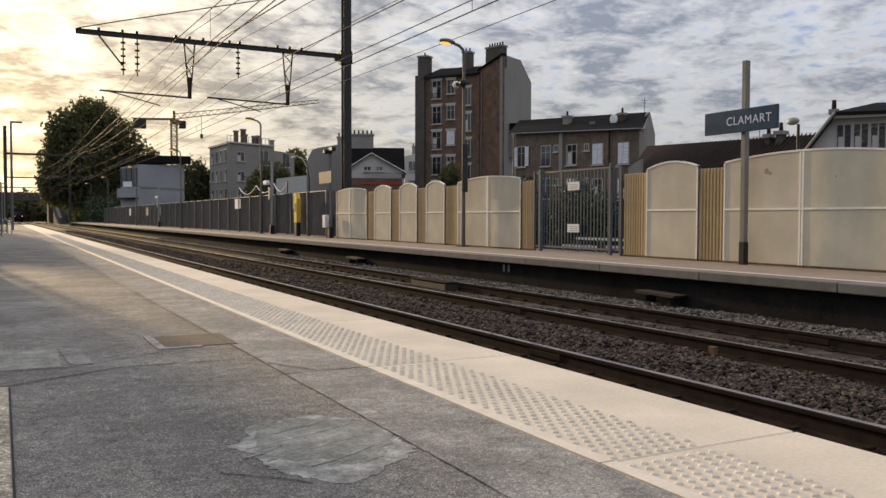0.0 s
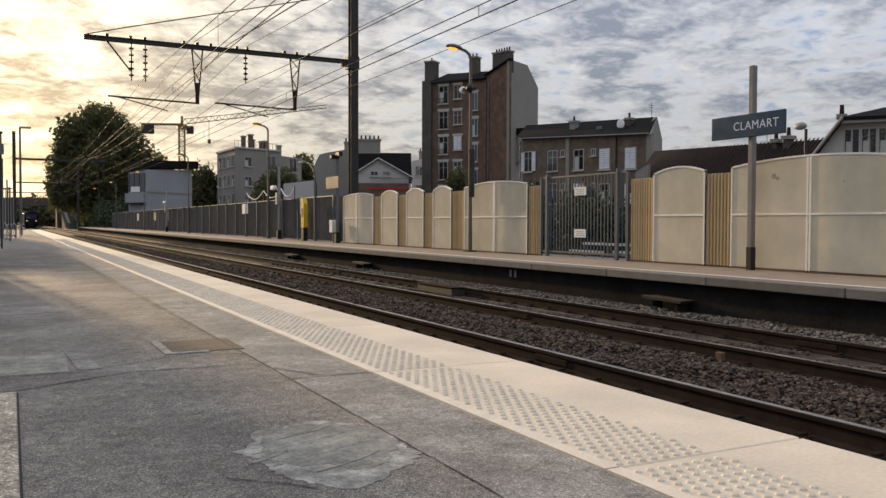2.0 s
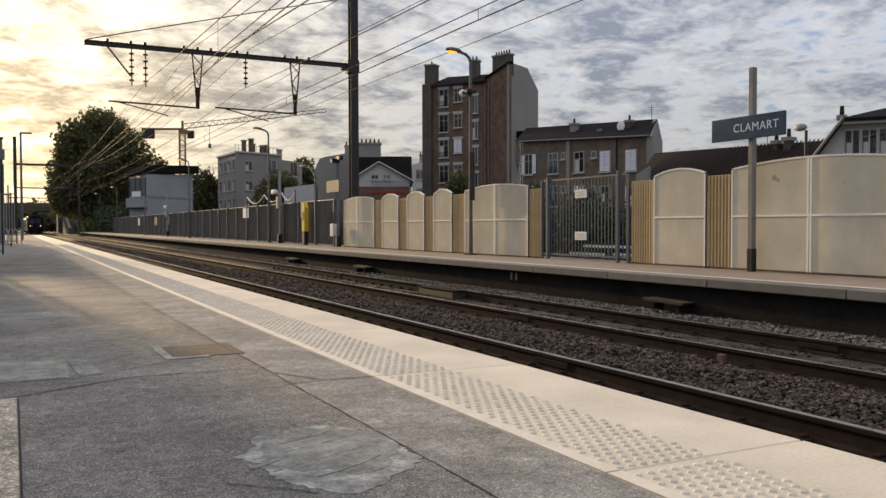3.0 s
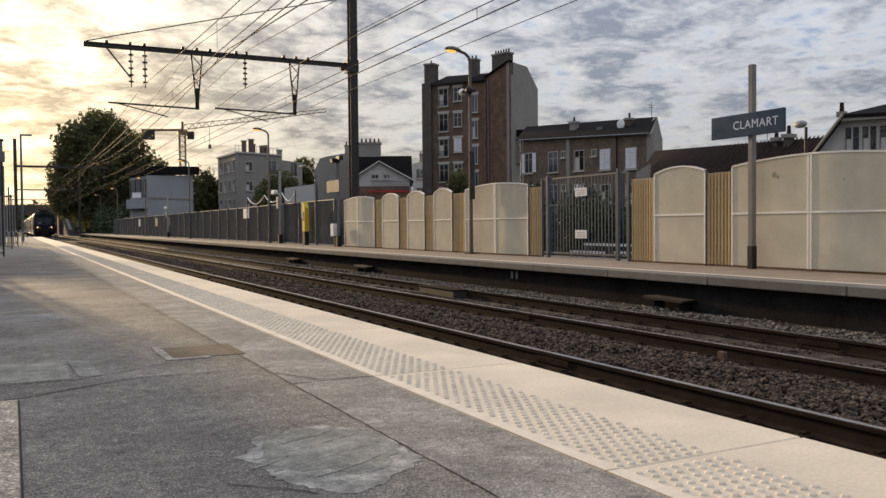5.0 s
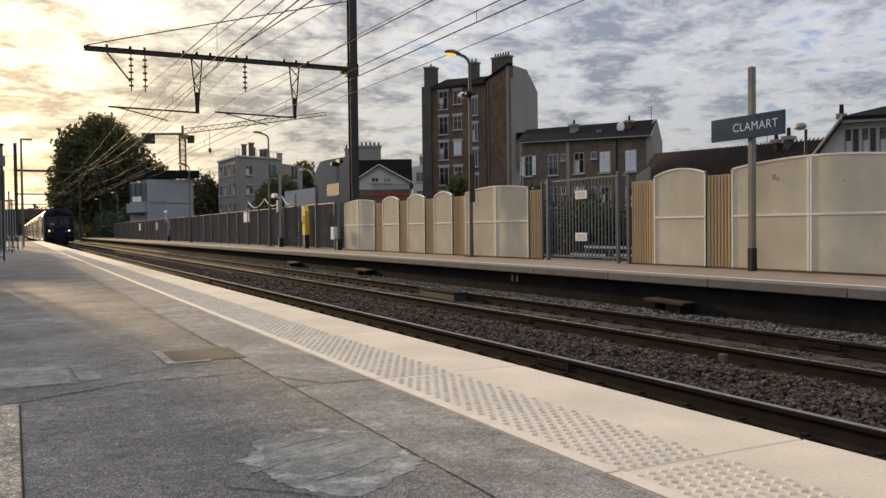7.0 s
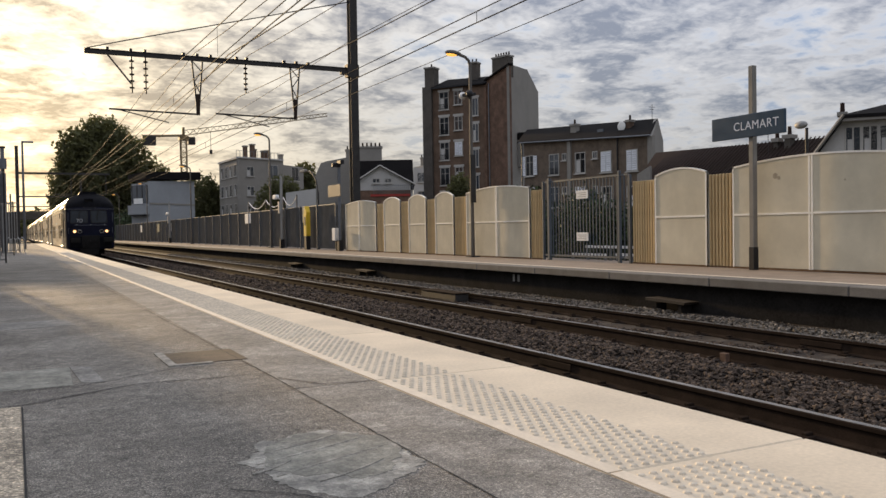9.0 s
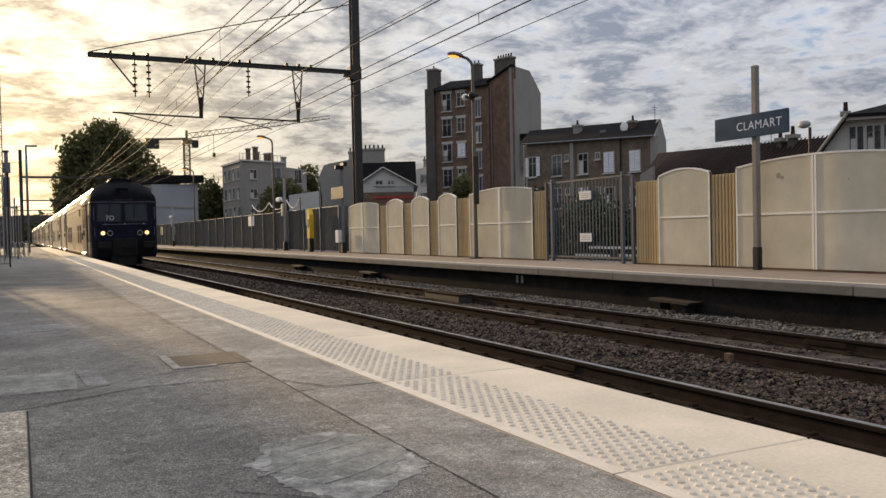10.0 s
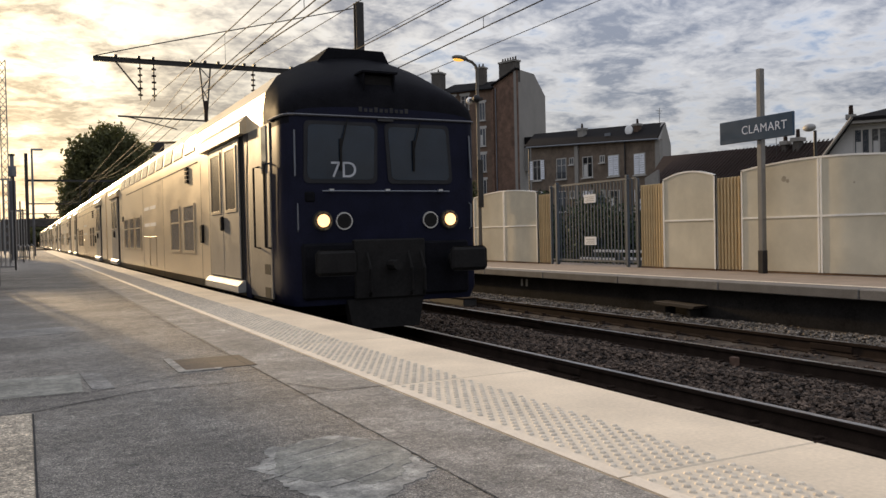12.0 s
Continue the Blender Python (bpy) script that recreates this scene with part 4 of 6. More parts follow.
def build_cab(t):
    prof = [(0.0, 1.285, 0.14), (0.025, 1.335, 0.32), (0.08, 1.375, 0.45), (0.20, 1.40, 0.56), (0.42, 1.41, 0.70), (0.72, 1.41, 0.86), (1.05, 1.41, 1.0)]
    bm = loft([ring(*p) for p in prof], True, False)
    low, top = bm, bm.copy()
    bmesh.ops.delete(low, geom=[f for f in low.faces if f.calc_center_median().z > 2.40 and len(f.verts) == 4], context="FACES")
    bmesh.ops.delete(top, geom=[f for f in top.faces if not (f.calc_center_median().z > 2.40 and len(f.verts) == 4)], context="FACES")
    cab = smooth_by_angle(part("cab", low, M["train_blue"], t, "navy blue driving cab"))
    smooth_by_angle(part("cab_roof", top, M["train_roof"], t, "dark domed cab roof"))
    # nose fittings: the screen band stands slightly proud
    for x0, x1, lean in ((-1.12, -0.19, 0.02), (0.07, 0.95, -0.04)):
        part("windscreen_seal", extrude(windscreen_outline(x0 - 0.05, x1 + 0.05, 1.55, 2.37, lean), "y", -0.012, 0.02), M["black"], cab)
        part("windscreen", extrude(windscreen_outline(x0, x1, 1.60, 2.32, lean), "y", -0.018, 0.01), M["train_glass"], cab, "dark reflecting windscreen")
    for x in (-0.66, 0.40):
        w = part("wiper", bar([(x + 0.10, -0.05, 2.40), (x, -0.05, 2.02)], 0.010, 5), M["under"], cab)
        part("wiper_blade", box((x - 0.015, -0.05, 1.72), (x + 0.012, -0.03, 2.14)), M["under"], w)
    letters("train_code", "7D", 0.30, M["dull_text"], cab, Matrix.Translation((-0.62, -0.021, 1.72)) @ Euler((radians(90), 0, 0)).to_matrix().to_4x4(), "white route code behind the glass")
    half_brow = [(1.425, 0.70), (1.425, 0.42), (1.415, 0.20), (1.39, 0.075), (1.35, 0.015), (1.28, -0.012)]
    part("brow", bar([(-x, y, 2.44) for x, y in half_brow] + [(x, y, 2.44) for x, y in half_brow[::-1]], 0.017, 6), M["train_trim"], cab, "thin dull metal brow strip")
    part("brow_fitting", box((-0.12, -0.05, 2.39), (0.10, 0.0, 2.42)), M["steel_dark"], cab)
    part("logo_bars", boxes(*[((-0.38 + 0.075 * k, -0.008, 2.515), (-0.335 + 0.075 * k, 0.06, 2.560 + 0.02 * (k % 3 == 0))) for k in range(10)]), M["steel_dark"], cab, "row of small dull marks")
    # roof hump with its dark intake
    hump = extrude([(-0.70, 3.26), (-0.45, 3.57), (0.40, 3.57), (0.56, 3.26)], "y", 0.98, 2.4)
    part("roof_hump", hump, M["train_roof"], t)
    part("roof_intake", box((-0.27, 0.09, 2.70), (0.15, 0.95, 3.03), 0.01), M["under"], t)
    for x in (-0.29, 0.15):
        part("intake_cheek", extrude([(0.05, 2.66), (0.02, 3.05), (0.6, 3.05), (0.6, 2.66)], "x", x, x + 0.02), M["train_roof"], t)
    part("intake_lip", box((-0.32, 0.0, 3.05), (0.20, 0.95, 3.075)), M["train_roof"], t)
    # lights
    for x in (-0.93, 0.93):
        h = part("headlight", bar([(x, 0.03, 1.055), (x, -0.045, 1.055)], 0.135, 18), M["steel_dark"], cab)
        part("headlight_rim", bar([(x, -0.045, 1.055), (x, -0.062, 1.055)], 0.122, 18), M["brass"], h, "dull brass bezel")
        for k in range(8):
            a = k * math.tau / 8
            part("bezel_screw", bar([(x + 0.105 * math.cos(a), -0.06, 1.055 + 0.105 * math.sin(a)), (x + 0.105 * math.cos(a), -0.07, 1.055 + 0.105 * math.sin(a))], 0.013, 6), M["steel_dark"], h)
        part("headlight_lens", bar([(x, -0.06, 1.055), (x, -0.068, 1.055)], 0.084, 18), M["head_on"], h, "lit warm headlight")
    for x in (-0.63, 0.64):
        h = part("marker_light", bar([(x, 0.03, 1.05), (x, -0.03, 1.05)], 0.118, 18), M["chrome"], cab)
        part("marker_lens", bar([(x, -0.03, 1.05), (x, -0.036, 1.05)], 0.100, 18), M["under"], h)
    part("hand_rail", bar([(-0.93, -0.05, 1.445), (0.93, -0.05, 1.445)], 0.012, 6), M["steel"], cab)
    for x in (-0.8, 0.0, 0.8):
        part("rail_bracket", box((x - 0.03, -0.05, 1.435), (x + 0.03, 0.01, 1.475)), M["chrome"], cab)
    part("horn_plate", box((-1.16, -0.02, 1.30), (-1.02, 0.05, 1.44), 0.02), M["train_roof"], cab)
    for s in (-1, 1):
        part("corner_rail", bar([(s * 1.28, -0.01, 2.24), (s * 1.29, -0.03, 1.64)], 0.012, 6), M["steel"], cab)
        part("corner_handle", bar([(s * 1.26, -0.01, 1.28), (s * 1.27, -0.05, 1.26), (s * 1.27, -0.05, 0.94), (s * 1.26, -0.01, 0.92)], 0.010, 6), M["steel"], cab)
    # running gear at the front
    part("bumper_beam", box((-1.22, -0.06, 0.02), (1.22, 0.2, 0.76), 0.03), M["train_roof"], cab)
    part("coupler_pocket", box((-0.52, -0.09, 0.0), (0.52, 0.1, 0.80), 0.02), M["under"], cab)
    for x in (-0.90, 1.0):
        b = part("buffer", bar([(x, 0.0, 0.50), (x, -0.42, 0.50)], 0.12, 12), M["under"], cab)
        part("buffer_head", box((x - 0.28, -0.50, 0.34), (x + 0.28, -0.42, 0.68), 0.05), M["under"], b)
    part("coupler", bar([(0, 0, 0.45), (0, -0.35, 0.45)], 0.07, 8), M["under"], cab)
    for x in (-0.34, 0.26, 0.45):
        part("brake_hose", bar([(x, -0.08, 0.62), (x, -0.20, 0.40), (x + 0.02, -0.16, 0.10), (x + 0.04, -0.05, 0.02)], 0.022, 6), M["under"], cab)
    part("snow_plough", extrude([(-0.62, 0.0), (0.50, 0.0), (0.42, -0.40), (-0.55, -0.40)], "y", -0.05, 0.12), M["under"], cab)
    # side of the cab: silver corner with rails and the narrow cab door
    part("cab_side", box((SIDE - 0.012, 0.70, 0.0), (SIDE + 0.02, 1.90, 2.42), 0.01), M["cab_grey"], t, "silver cab side strip, darkened in its colour")
    part("cab_window", box((SIDE - 0.02, 0.86, 1.74), (SIDE + 0.0, 1.12, 2.40), 0.006), M["train_glass"], t)
    part("door_groove", box((SIDE - 0.018, 0.92, 0.72), (SIDE + 0.0, 1.06, 1.74)), M["train_roof"], t)
    for y in (0.72, 1.30):
        part("grab_rail", bar([(SIDE - 0.01, y, 1.86), (SIDE - 0.09, y, 1.84), (SIDE - 0.09, y, 0.72), (SIDE - 0.01, y, 0.70)], 0.016, 6), M["under"], t)
    for z in (0.34, 0.02):
        part("foot_hole", box((SIDE - 0.016, 0.80, z), (SIDE + 0.0, 1.08, z + 0.14)), M["under"], t)
    sweep = [(1.92, -0.05), (2.24, -0.05), (2.24, 2.42), (1.92, 2.42), (2.06, 1.9), (2.10, 1.2), (2.06, 0.5)]
    part("blue_sweep", extrude([(y, z) for y, z in sweep], "x", SIDE - 0.010, SIDE + 0.02), M["train_blue"], t, "curved navy stripe")


def build_train():
    t = thing("train", (TRACK_1, 10.57, 0), "double-deck commuter train with a navy cab and silver sides", "train")
    build_cab(t)
    s = side_meshes()
    body0 = mesh_of("car_body", loft([ring(1.052, HALF, 1.0), ring(CAR, HALF, 1.0)]), M["train_side"])
    body = mesh_of("car_body", loft([ring(0.0, HALF, 1.0), ring(CAR, HALF, 1.0)]), M["train_side"])
    gang = mesh_of("gangway", box((-1.15, 0, -0.2), (1.15, PITCH - CAR, 3.1)), M["under"])
    frame_ = mesh_of("underframe", box((-1.0, 2.4, -0.44), (1.0, CAR - 0.6, -0.06)), M["under"])
    rib = mesh_of("roof_rib", loft([[(x * 1.004, y, z + 0.006) for x, y, z in ring(yy, HALF, 1.0) if z > 2.9] for yy in (0.0, 0.05)]), M["train_side"])
    wheel = mesh_of("wheel", bar([(-0.78, 0, 0), (-0.66, 0, 0)], 0.45, 20), M["under"])
    for i in range(CARS):
        car = part("car_body", body if i else body0, None, t, "silver double-deck car, gold sunlight in its colour", at=(0, PITCH * i, 0))
        smooth_by_angle(car, 20)
        add_side(car, s, i == 0)
        if i < CARS - 1:
            part("gangway", gang, None, t, at=(0, PITCH * i + CAR, 0))
        part("underframe", frame_, None, t, at=(0, PITCH * i, 0))
        for k in range(16):
            part("roof_rib", rib, None, car, at=(0, 1.4 + 1.55 * k, 0))
        for y in (3.0, 5.5, CAR - 5.5, CAR - 3.0):
            part("wheel", wheel, None, t, at=(0, PITCH * i + y, RAIL_Z + 0.45))
            part("wheel", wheel, None, t, at=(1.44, PITCH * i + y, RAIL_Z + 0.45))
    return t


# ---- buildings ----
GZ = -0.98


class Facade:
    """A wall from A to B on the plan: places things on it by metres along and height."""
    def __init__(self, a, b):
        a, b = Vector((*a, 0)), Vector((*b, 0))
        e = (b - a).normalized()
        n = Vector((e.y, -e.x, 0))
        if n.dot(a) > 0:
            n = -n
        self.a, self.e, self.n, self.length = a, e, n, (b - a).length

    def at(self, s, z, out=0.0):
        p = self.a + self.e * s + self.n * out + Vector((0, 0, z))
        m = Matrix((self.e, -self.n, Vector((0, 0, 1)))).transposed().to_4x4()
        return Matrix.Translation(p) @ m


CACHE = {}


def window_meshes(w, h, style):
    key = (round(w, 2), round(h, 2), style)
    if key in CACHE:
        return CACHE[key]
    d = {}
    d["pane"] = mesh_of("pane", box((0, 0.02, 0), (w, 0.10, h)), M["glass"])
    e = 0.07
    fr = bmesh.new()
    ring = lambda x0, z0, x1, z1, y: [fr.verts.new(c) for c in ((x0, y, z0), (x1, y, z0), (x1, y, z1), (x0, y, z1))]
    of, ob_ = ring(-e, -e, w + e, h + e, -0.03), ring(-e, -e, w + e, h + e, 0.05)
    nf, nb = ring(0, 0, w, h, -0.03), ring(0, 0, w, h, 0.05)
    for i in range(4):
        j = (i + 1) % 4
        for q in ((of[i], of[j], nf[j], nf[i]), (ob_[j], ob_[i], nb[i], nb[j]), (of[j], of[i], ob_[i], ob_[j]), (nf[i], nf[j], nb[j], nb[i])):
            fr.faces.new(q)
    bmesh.ops.recalc_face_normals(fr, faces=fr.faces)
    d["frame"] = mesh_of("window_frame", fr, M["frame_pale"])
    d["mullion"] = mesh_of("mullion", box((w / 2 - 0.03, -0.005, 0.002), (w / 2 + 0.03, 0.019, h - 0.002)), M["frame_pale"])
    if style != "plain":
        d["transom"] = mesh_of("transom", box((0.002, -0.001, h * 0.66), (w - 0.002, 0.0185, h * 0.66 + 0.04)), M["frame_pale"])
    d["sill"] = mesh_of("window_sill", box((-0.15, -0.14, -0.16), (w + 0.15, 0.05, -0.075)), M["frame_pale"])
    d["lintel"] = mesh_of("lintel", box((-0.2, -0.05, h + 0.08), (w + 0.2, 0.05, h + 0.32)), M["frame_pale"])
    d["shutter"] = mesh_of("shutter", boxes(*[((0.0, -0.07, 0.02 + k * h / 9), (w / 2 - 0.02, -0.035, 0.02 + (k + 0.86) * h / 9)) for k in range(9)],
                                            ((0.0, -0.06, 0), (0.05, -0.032, h)), ((w / 2 - 0.07, -0.06, 0), (w / 2 - 0.02, -0.032, h))), M["shutter"])
    rl = [((0, -0.16, 0.50), (w, -0.13, 0.54)), ((0, -0.16, 0.03), (w, -0.13, 0.07))] + [((w * k / 7 - 0.012, -0.155, 0.05), (w * k / 7 + 0.012, -0.135, 0.52)) for k in range(8)]
    d["railing"] = mesh_of("railing", boxes(*rl), M["black"])
    d["curtain"] = mesh_of("curtain", box((0.04, 0.0145, 0.02), (w * 0.45, 0.0175, h * 0.64)), M["render_white"])
    CACHE[key] = d
    return d


def window(house, fac, s, z, w, h, style="", lintel=False, railing=False, shutters="", curtain=False):
    d = window_meshes(w, h, style)
    o = part("window", d["frame"], None, house, at=fac.at(s, z, 0.02))
    part("pane", d["pane"], None, o)
    part("mullion", d["mullion"], None, o)
    if "transom" in d:
        part("transom", d["transom"], None, o)
    part("window_sill", d["sill"], None, o)
    if lintel:
        part("lintel", d["lintel"], None, o, "pale stone lintel")
    if railing:
        part("railing", d["railing"], None, o)
    if curtain:
        part("curtain", d["curtain"], None, o)
    if shutters == "closed":
        part("shutter", d["shutter"], None, o, "closed pale shutter")
        part("shutter", d["shutter"], None, o, at=(w / 2 + 0.02, 0, 0))
    if shutters == "open":
        part("shutter", d["shutter"], None, o, "open pale shutter", at=(-w / 2 - 0.05, 0, 0))
        part("shutter", d["shutter"], None, o, at=(w + 0.07, 0, 0))


def shell(pts, depth):
    """Walls through pts (x, y, top), closed at the back."""
    bm = bmesh.new()
    mid = Vector((sum(p[0] for p in pts) / len(pts), sum(p[1] for p in pts) / len(pts), 0))
    away = mid.normalized() * depth
    plan = [(x, y) for x, y, z in pts] + [(pts[-1][0] + away.x, pts[-1][1] + away.y), (pts[0][0] + away.x, pts[0][1] + away.y)]
    tops = [z for x, y, z in pts] + [pts[-1][2], pts[0][2]]
    lo = [bm.verts.new((x, y, GZ)) for x, y in plan]
    hi = [bm.verts.new((x, y, z)) for (x, y), z in zip(plan, tops)]
    n = len(plan)
    for i in range(n):
        bm.faces.new((lo[i], lo[(i + 1) % n], hi[(i + 1) % n], hi[i]))
    bm.faces.new(lo[::-1])
    bmesh.ops.triangulate(bm, faces=[bm.faces.new(hi)])
    return bm


def wall_sheet(a, b, tops, back, thick=0.0):
    """An upright wall on the plan from a to b whose top runs through tops [(s 0..1, z)], set out by thick."""
    f = Facade(a, b)
    back = 0.3
    bm = bmesh.new()
    prof = [(0, GZ), (1, GZ)] + [(s, z) for s, z in tops[::-1]]
    front = [bm.verts.new(f.a + f.e * (s * f.length) + f.n * thick + Vector((0, 0, z))) for s, z in prof]
    rear = [bm.verts.new(v.co - f.n * back) for v in front]
    n = len(prof)
    bmesh.ops.triangulate(bm, faces=[bm.faces.new(front), bm.faces.new(rear[::-1])])
    for i in range(n):
        bm.faces.new((front[i], rear[i], rear[(i + 1) % n], front[(i + 1) % n]))
    return bm


def core(house, pts, depth, material):
    """The closed body behind the visible walls."""
    mid = Vector((sum(p[0] for p in pts) / len(pts), sum(p[1] for p in pts) / len(pts), 0)).normalized() * 0.5
    part("rear_walls", shell([(x + mid.x, y + mid.y, z) for x, y, z in pts], depth), M[material], house)


def slab(points, thick):
    """A sloping sheet through the given corners, with thickness below."""
    bm = bmesh.new()
    hi = [bm.verts.new(p) for p in points]
    lo = [bm.verts.new((p[0], p[1], p[2] - thick)) for p in points]
    n = len(points)
    bm.faces.new(hi)
    bm.faces.new(lo[::-1])
    for i in range(n):
        bm.faces.new((hi[i], lo[i], lo[(i + 1) % n], hi[(i + 1) % n]))
    bmesh.ops.triangulate(bm, faces=[f for f in bm.faces if len(f.verts) > 3])
    return bm


def chimney(parent, fac, s, out, z0, z1, w, d, pots=3, material="brick"):
    c = part("chimney", box((0, -d / 2, z0), (w, d / 2, z1 - 0.18)), M[material], parent, at=fac.at(s, 0, out))
    part("chimney_cap", box((-0.08, -d / 2 - 0.08, z1 - 0.18), (w + 0.08, d / 2 + 0.08, z1)), M["render_grey"], c)
    for k in range(pots):
        x = w * (k + 0.5) / pots
        part("chimney_pot", bar([(x, 0, z1), (x, 0, z1 + 0.40)], 0.10, 8, 0.08), M["roof_tile"], c)


def build_tower():
    A, B, C, D = (41.6, 85.4), (45.9, 78.9), (46.8, 75.7), (55.4, 83.2)
    t = thing("apartment_tower", (0, 0, 0), "tall brown brick apartment house with a grey gable wall", "apartment house")
    fa, fb, fc = Facade(A, B), Facade(B, C), Facade(C, D)
    E = (C[0] * 0.35 + D[0] * 0.65, C[1] * 0.35 + D[1] * 0.65)
    part("front_wall", wall_sheet(A, B, [(0, 16.6), (1, 16.45)], 6.0), M["brick"], t, "brown brick front with pale lintels")
    part("brick_wall", wall_sheet(B, C, [(0, 16.85), (1, 18.05)], 3.0), M["brick_red"], t, "blank red-brown brick wall")
    core(t, [(*A, 16.0), (*B, 16.0), (C[0], C[1] + 0.4, 16.4), (*D, 16.2)], 3, "render_grey")
    part("gable_wall", wall_sheet(C, D, [(0, 18.05), (0.60, 18.6), (1, 16.75)], 3.5), M["render_grey"], t, "blank grey rendered gable")
    part("corner_pier", box((-0.15, -0.30, GZ), (1.02, 1.0, 16.75)), M["brick_sooty"], t, at=fa.at(0, 0))
    part("brick_edge", box((7.45, -0.12, GZ), (7.78, 0.3, 16.4)), M["brick_red"], t, at=fa.at(0, 0))
    # roof slopes back from the eaves to a low ridge
    p = lambda s, o, z: fa.at(s, z, o).translation
    part("roof", slab([p(1.0, 0.35, 16.62), p(7.7, 0.35, 16.45), p(8.6, -3.0, 17.75), p(1.3, -3.0, 17.95)], 0.15), M["roof_dark"], t, "dark slate roof")
    q = lambda s, o, z: fb.at(s, z, o).translation
    part("verge", slab([q(-0.2, 0.25, 16.85), q(3.45, 0.25, 18.12), q(3.45, -0.5, 18.15), q(-0.2, -0.5, 16.9)], 0.16), M["roof_dark"], t)
    part("gutter", box((1.0, -0.42, 16.42), (7.7, -0.30, 16.58)), M["black"], t, at=fa.at(0, 0))
    # windows, five storeys seen over the barrier
    for k in range(5):
        z = 14.12 - 2.80 * k
        window(t, fa, 1.95, z, 1.05, 1.86, "", True, True, curtain=k % 2 == 0)
        window(t, fa, 3.82, z + 0.42, 0.88, 1.42, "", True, False, "closed" if k == 2 else "", curtain=k == 3)
        window(t, fa, 6.05, z - 0.95, 0.62, 1.80, "plain", True, False, curtain=k == 1)
    chimney(t, fa, 0.02, -0.6, 16.5, 19.0, 1.15, 1.2, 1, "brick_sooty")
    chimney(t, fa, 4.75, -2.2, 16.8, 19.35, 0.95, 1.0, 2, "brick_sooty")
    chimney(t, fb, 0.75, -0.55, 16.8, 19.1, 2.25, 0.9, 6, "brick_sooty")
    part("pipe", bar([(0.35, -0.1, GZ), (0.35, -0.1, 16.4)], 0.06, 6), M["steel"], t, at=fb.at(0, 0))
    part("vent_shaft", box((2.55, -0.9, 7.4), (3.5, 0.0, 10.3)), M["render_grey"], t, at=fc.at(0, 0))
    part("stack_cowl", box((2.5, -0.95, 10.3), (3.4, 0.05, 11.1), 0.1), M["roof_dark"], t, at=fc.at(0, 0))


def build_row_house():
    A, B, C = (42.1, 65.7), (44.7, 51.2), (49.4, 55.2)
    t = thing("row_house", (0, 0, 0), "brown brick row house with pale shuttered windows", "house")
    fa, fc = Facade(A, B), Facade(B, C)
    part("front_wall", wall_sheet(A, B, [(0, 8.62), (1, 7.85)], 5.0), M["brick_house"], t, "brown brick front wall")
    part("gable_wall", wall_sheet(B, C, [(0, 7.85), (0.5, 9.55), (1, 7.95)], 2.0), M["render_grey"], t, "grey rendered gable wall")
    core(t, [(*A, 8.0), (*B, 7.2), (*C, 7.2)], 3, "brick")
    p = lambda s, o, z: fa.at(s, z, o).translation
    part("roof", slab([p(-0.6, 0.3, 8.75), p(14.7, 0.3, 7.92), (47.05, 53.2, 9.55), (44.4, 68.7, 10.28)], 0.14), M["roof_dark"], t, "dark slate roof")
    part("rear_roof", slab([(47.05, 53.2, 9.54), (C[0], C[1], 7.95), (48.5, 71.0, 8.6), (44.4, 68.7, 10.27)], 0.14), M["roof_dark"], t)
    part("gutter", bar([(-0.3, -0.36, 8.62), (14.8, -0.36, 7.86)], 0.07, 6), M["steel"], t, at=fa.at(0, 0))
    part("corner_pier", box((14.28, -0.06, GZ), (14.75, 0.3, 7.8)), M["render_grey"], t, at=fa.at(0, 0))
    part("wide_pipe", box((5.62, -0.16, GZ), (6.02, 0.0, 8.2)), M["render_grey"], t, at=fa.at(0, 0))
    part("down_pipe", bar([(11.25, -0.1, GZ), (11.25, -0.1, 8.0)], 0.06, 6), M["black"], t, at=fa.at(0, 0))
    part("down_pipe", bar([(-0.2, -0.1, GZ), (-0.2, -0.1, 8.6)], 0.06, 6), M["black"], t, at=fa.at(0, 0))
    for dz, shut in ((0, ("open", "", "", "closed", "closed")), (-2.9, ("open", "", "closed", "", "closed"))):
        for (s, z, w, h), sh in zip(((0.28, 5.58, 0.95, 1.75), (3.35, 5.50, 1.10, 1.72), (6.52, 5.45, 1.05, 1.66), (9.45, 5.36, 1.05, 1.62), (12.2, 5.28, 1.02, 1.60)), shut):
            window(t, fa, s, z + dz, w, h, "", False, sh == "" and s < 4, sh, curtain=s > 6)
        for s, z in ((4.95, 6.70), (8.52, 6.58)):
            window(t, fa, s, z + dz, 0.42, 0.48, "plain")
    chimney(t, fa, 5.0, -1.2, 8.2, 9.85, 0.62, 0.5, 1, "render_grey")
    chimney(t, fa, 11.15, -1.4, 7.9, 9.55, 0.40, 0.5, 1, "brick")
    d = bmesh.new()
    bmesh.ops.create_uvsphere(d, u_segments=14, v_segments=8, radius=0.42)
    for v in d.verts:
        v.co.y *= 0.18
    part("satellite_dish", d, M["white"], t, "round pale dish", at=fa.at(10.85, 9.05, -0.9))
    part("skylight", box((8.6, -0.06, 0), (9.25, 0.05, 0.25)), M["glass"], t, at=fa.at(0, 8.75, -0.5))
    part("aerial", boxes(((46.8, 53.6, 9.3), (46.83, 53.63, 10.75)), ((46.5, 53.6, 10.5), (47.1, 53.63, 10.53)), ((46.6, 53.6, 10.3), (47.0, 53.63, 10.33))), M["steel_dark"], t)


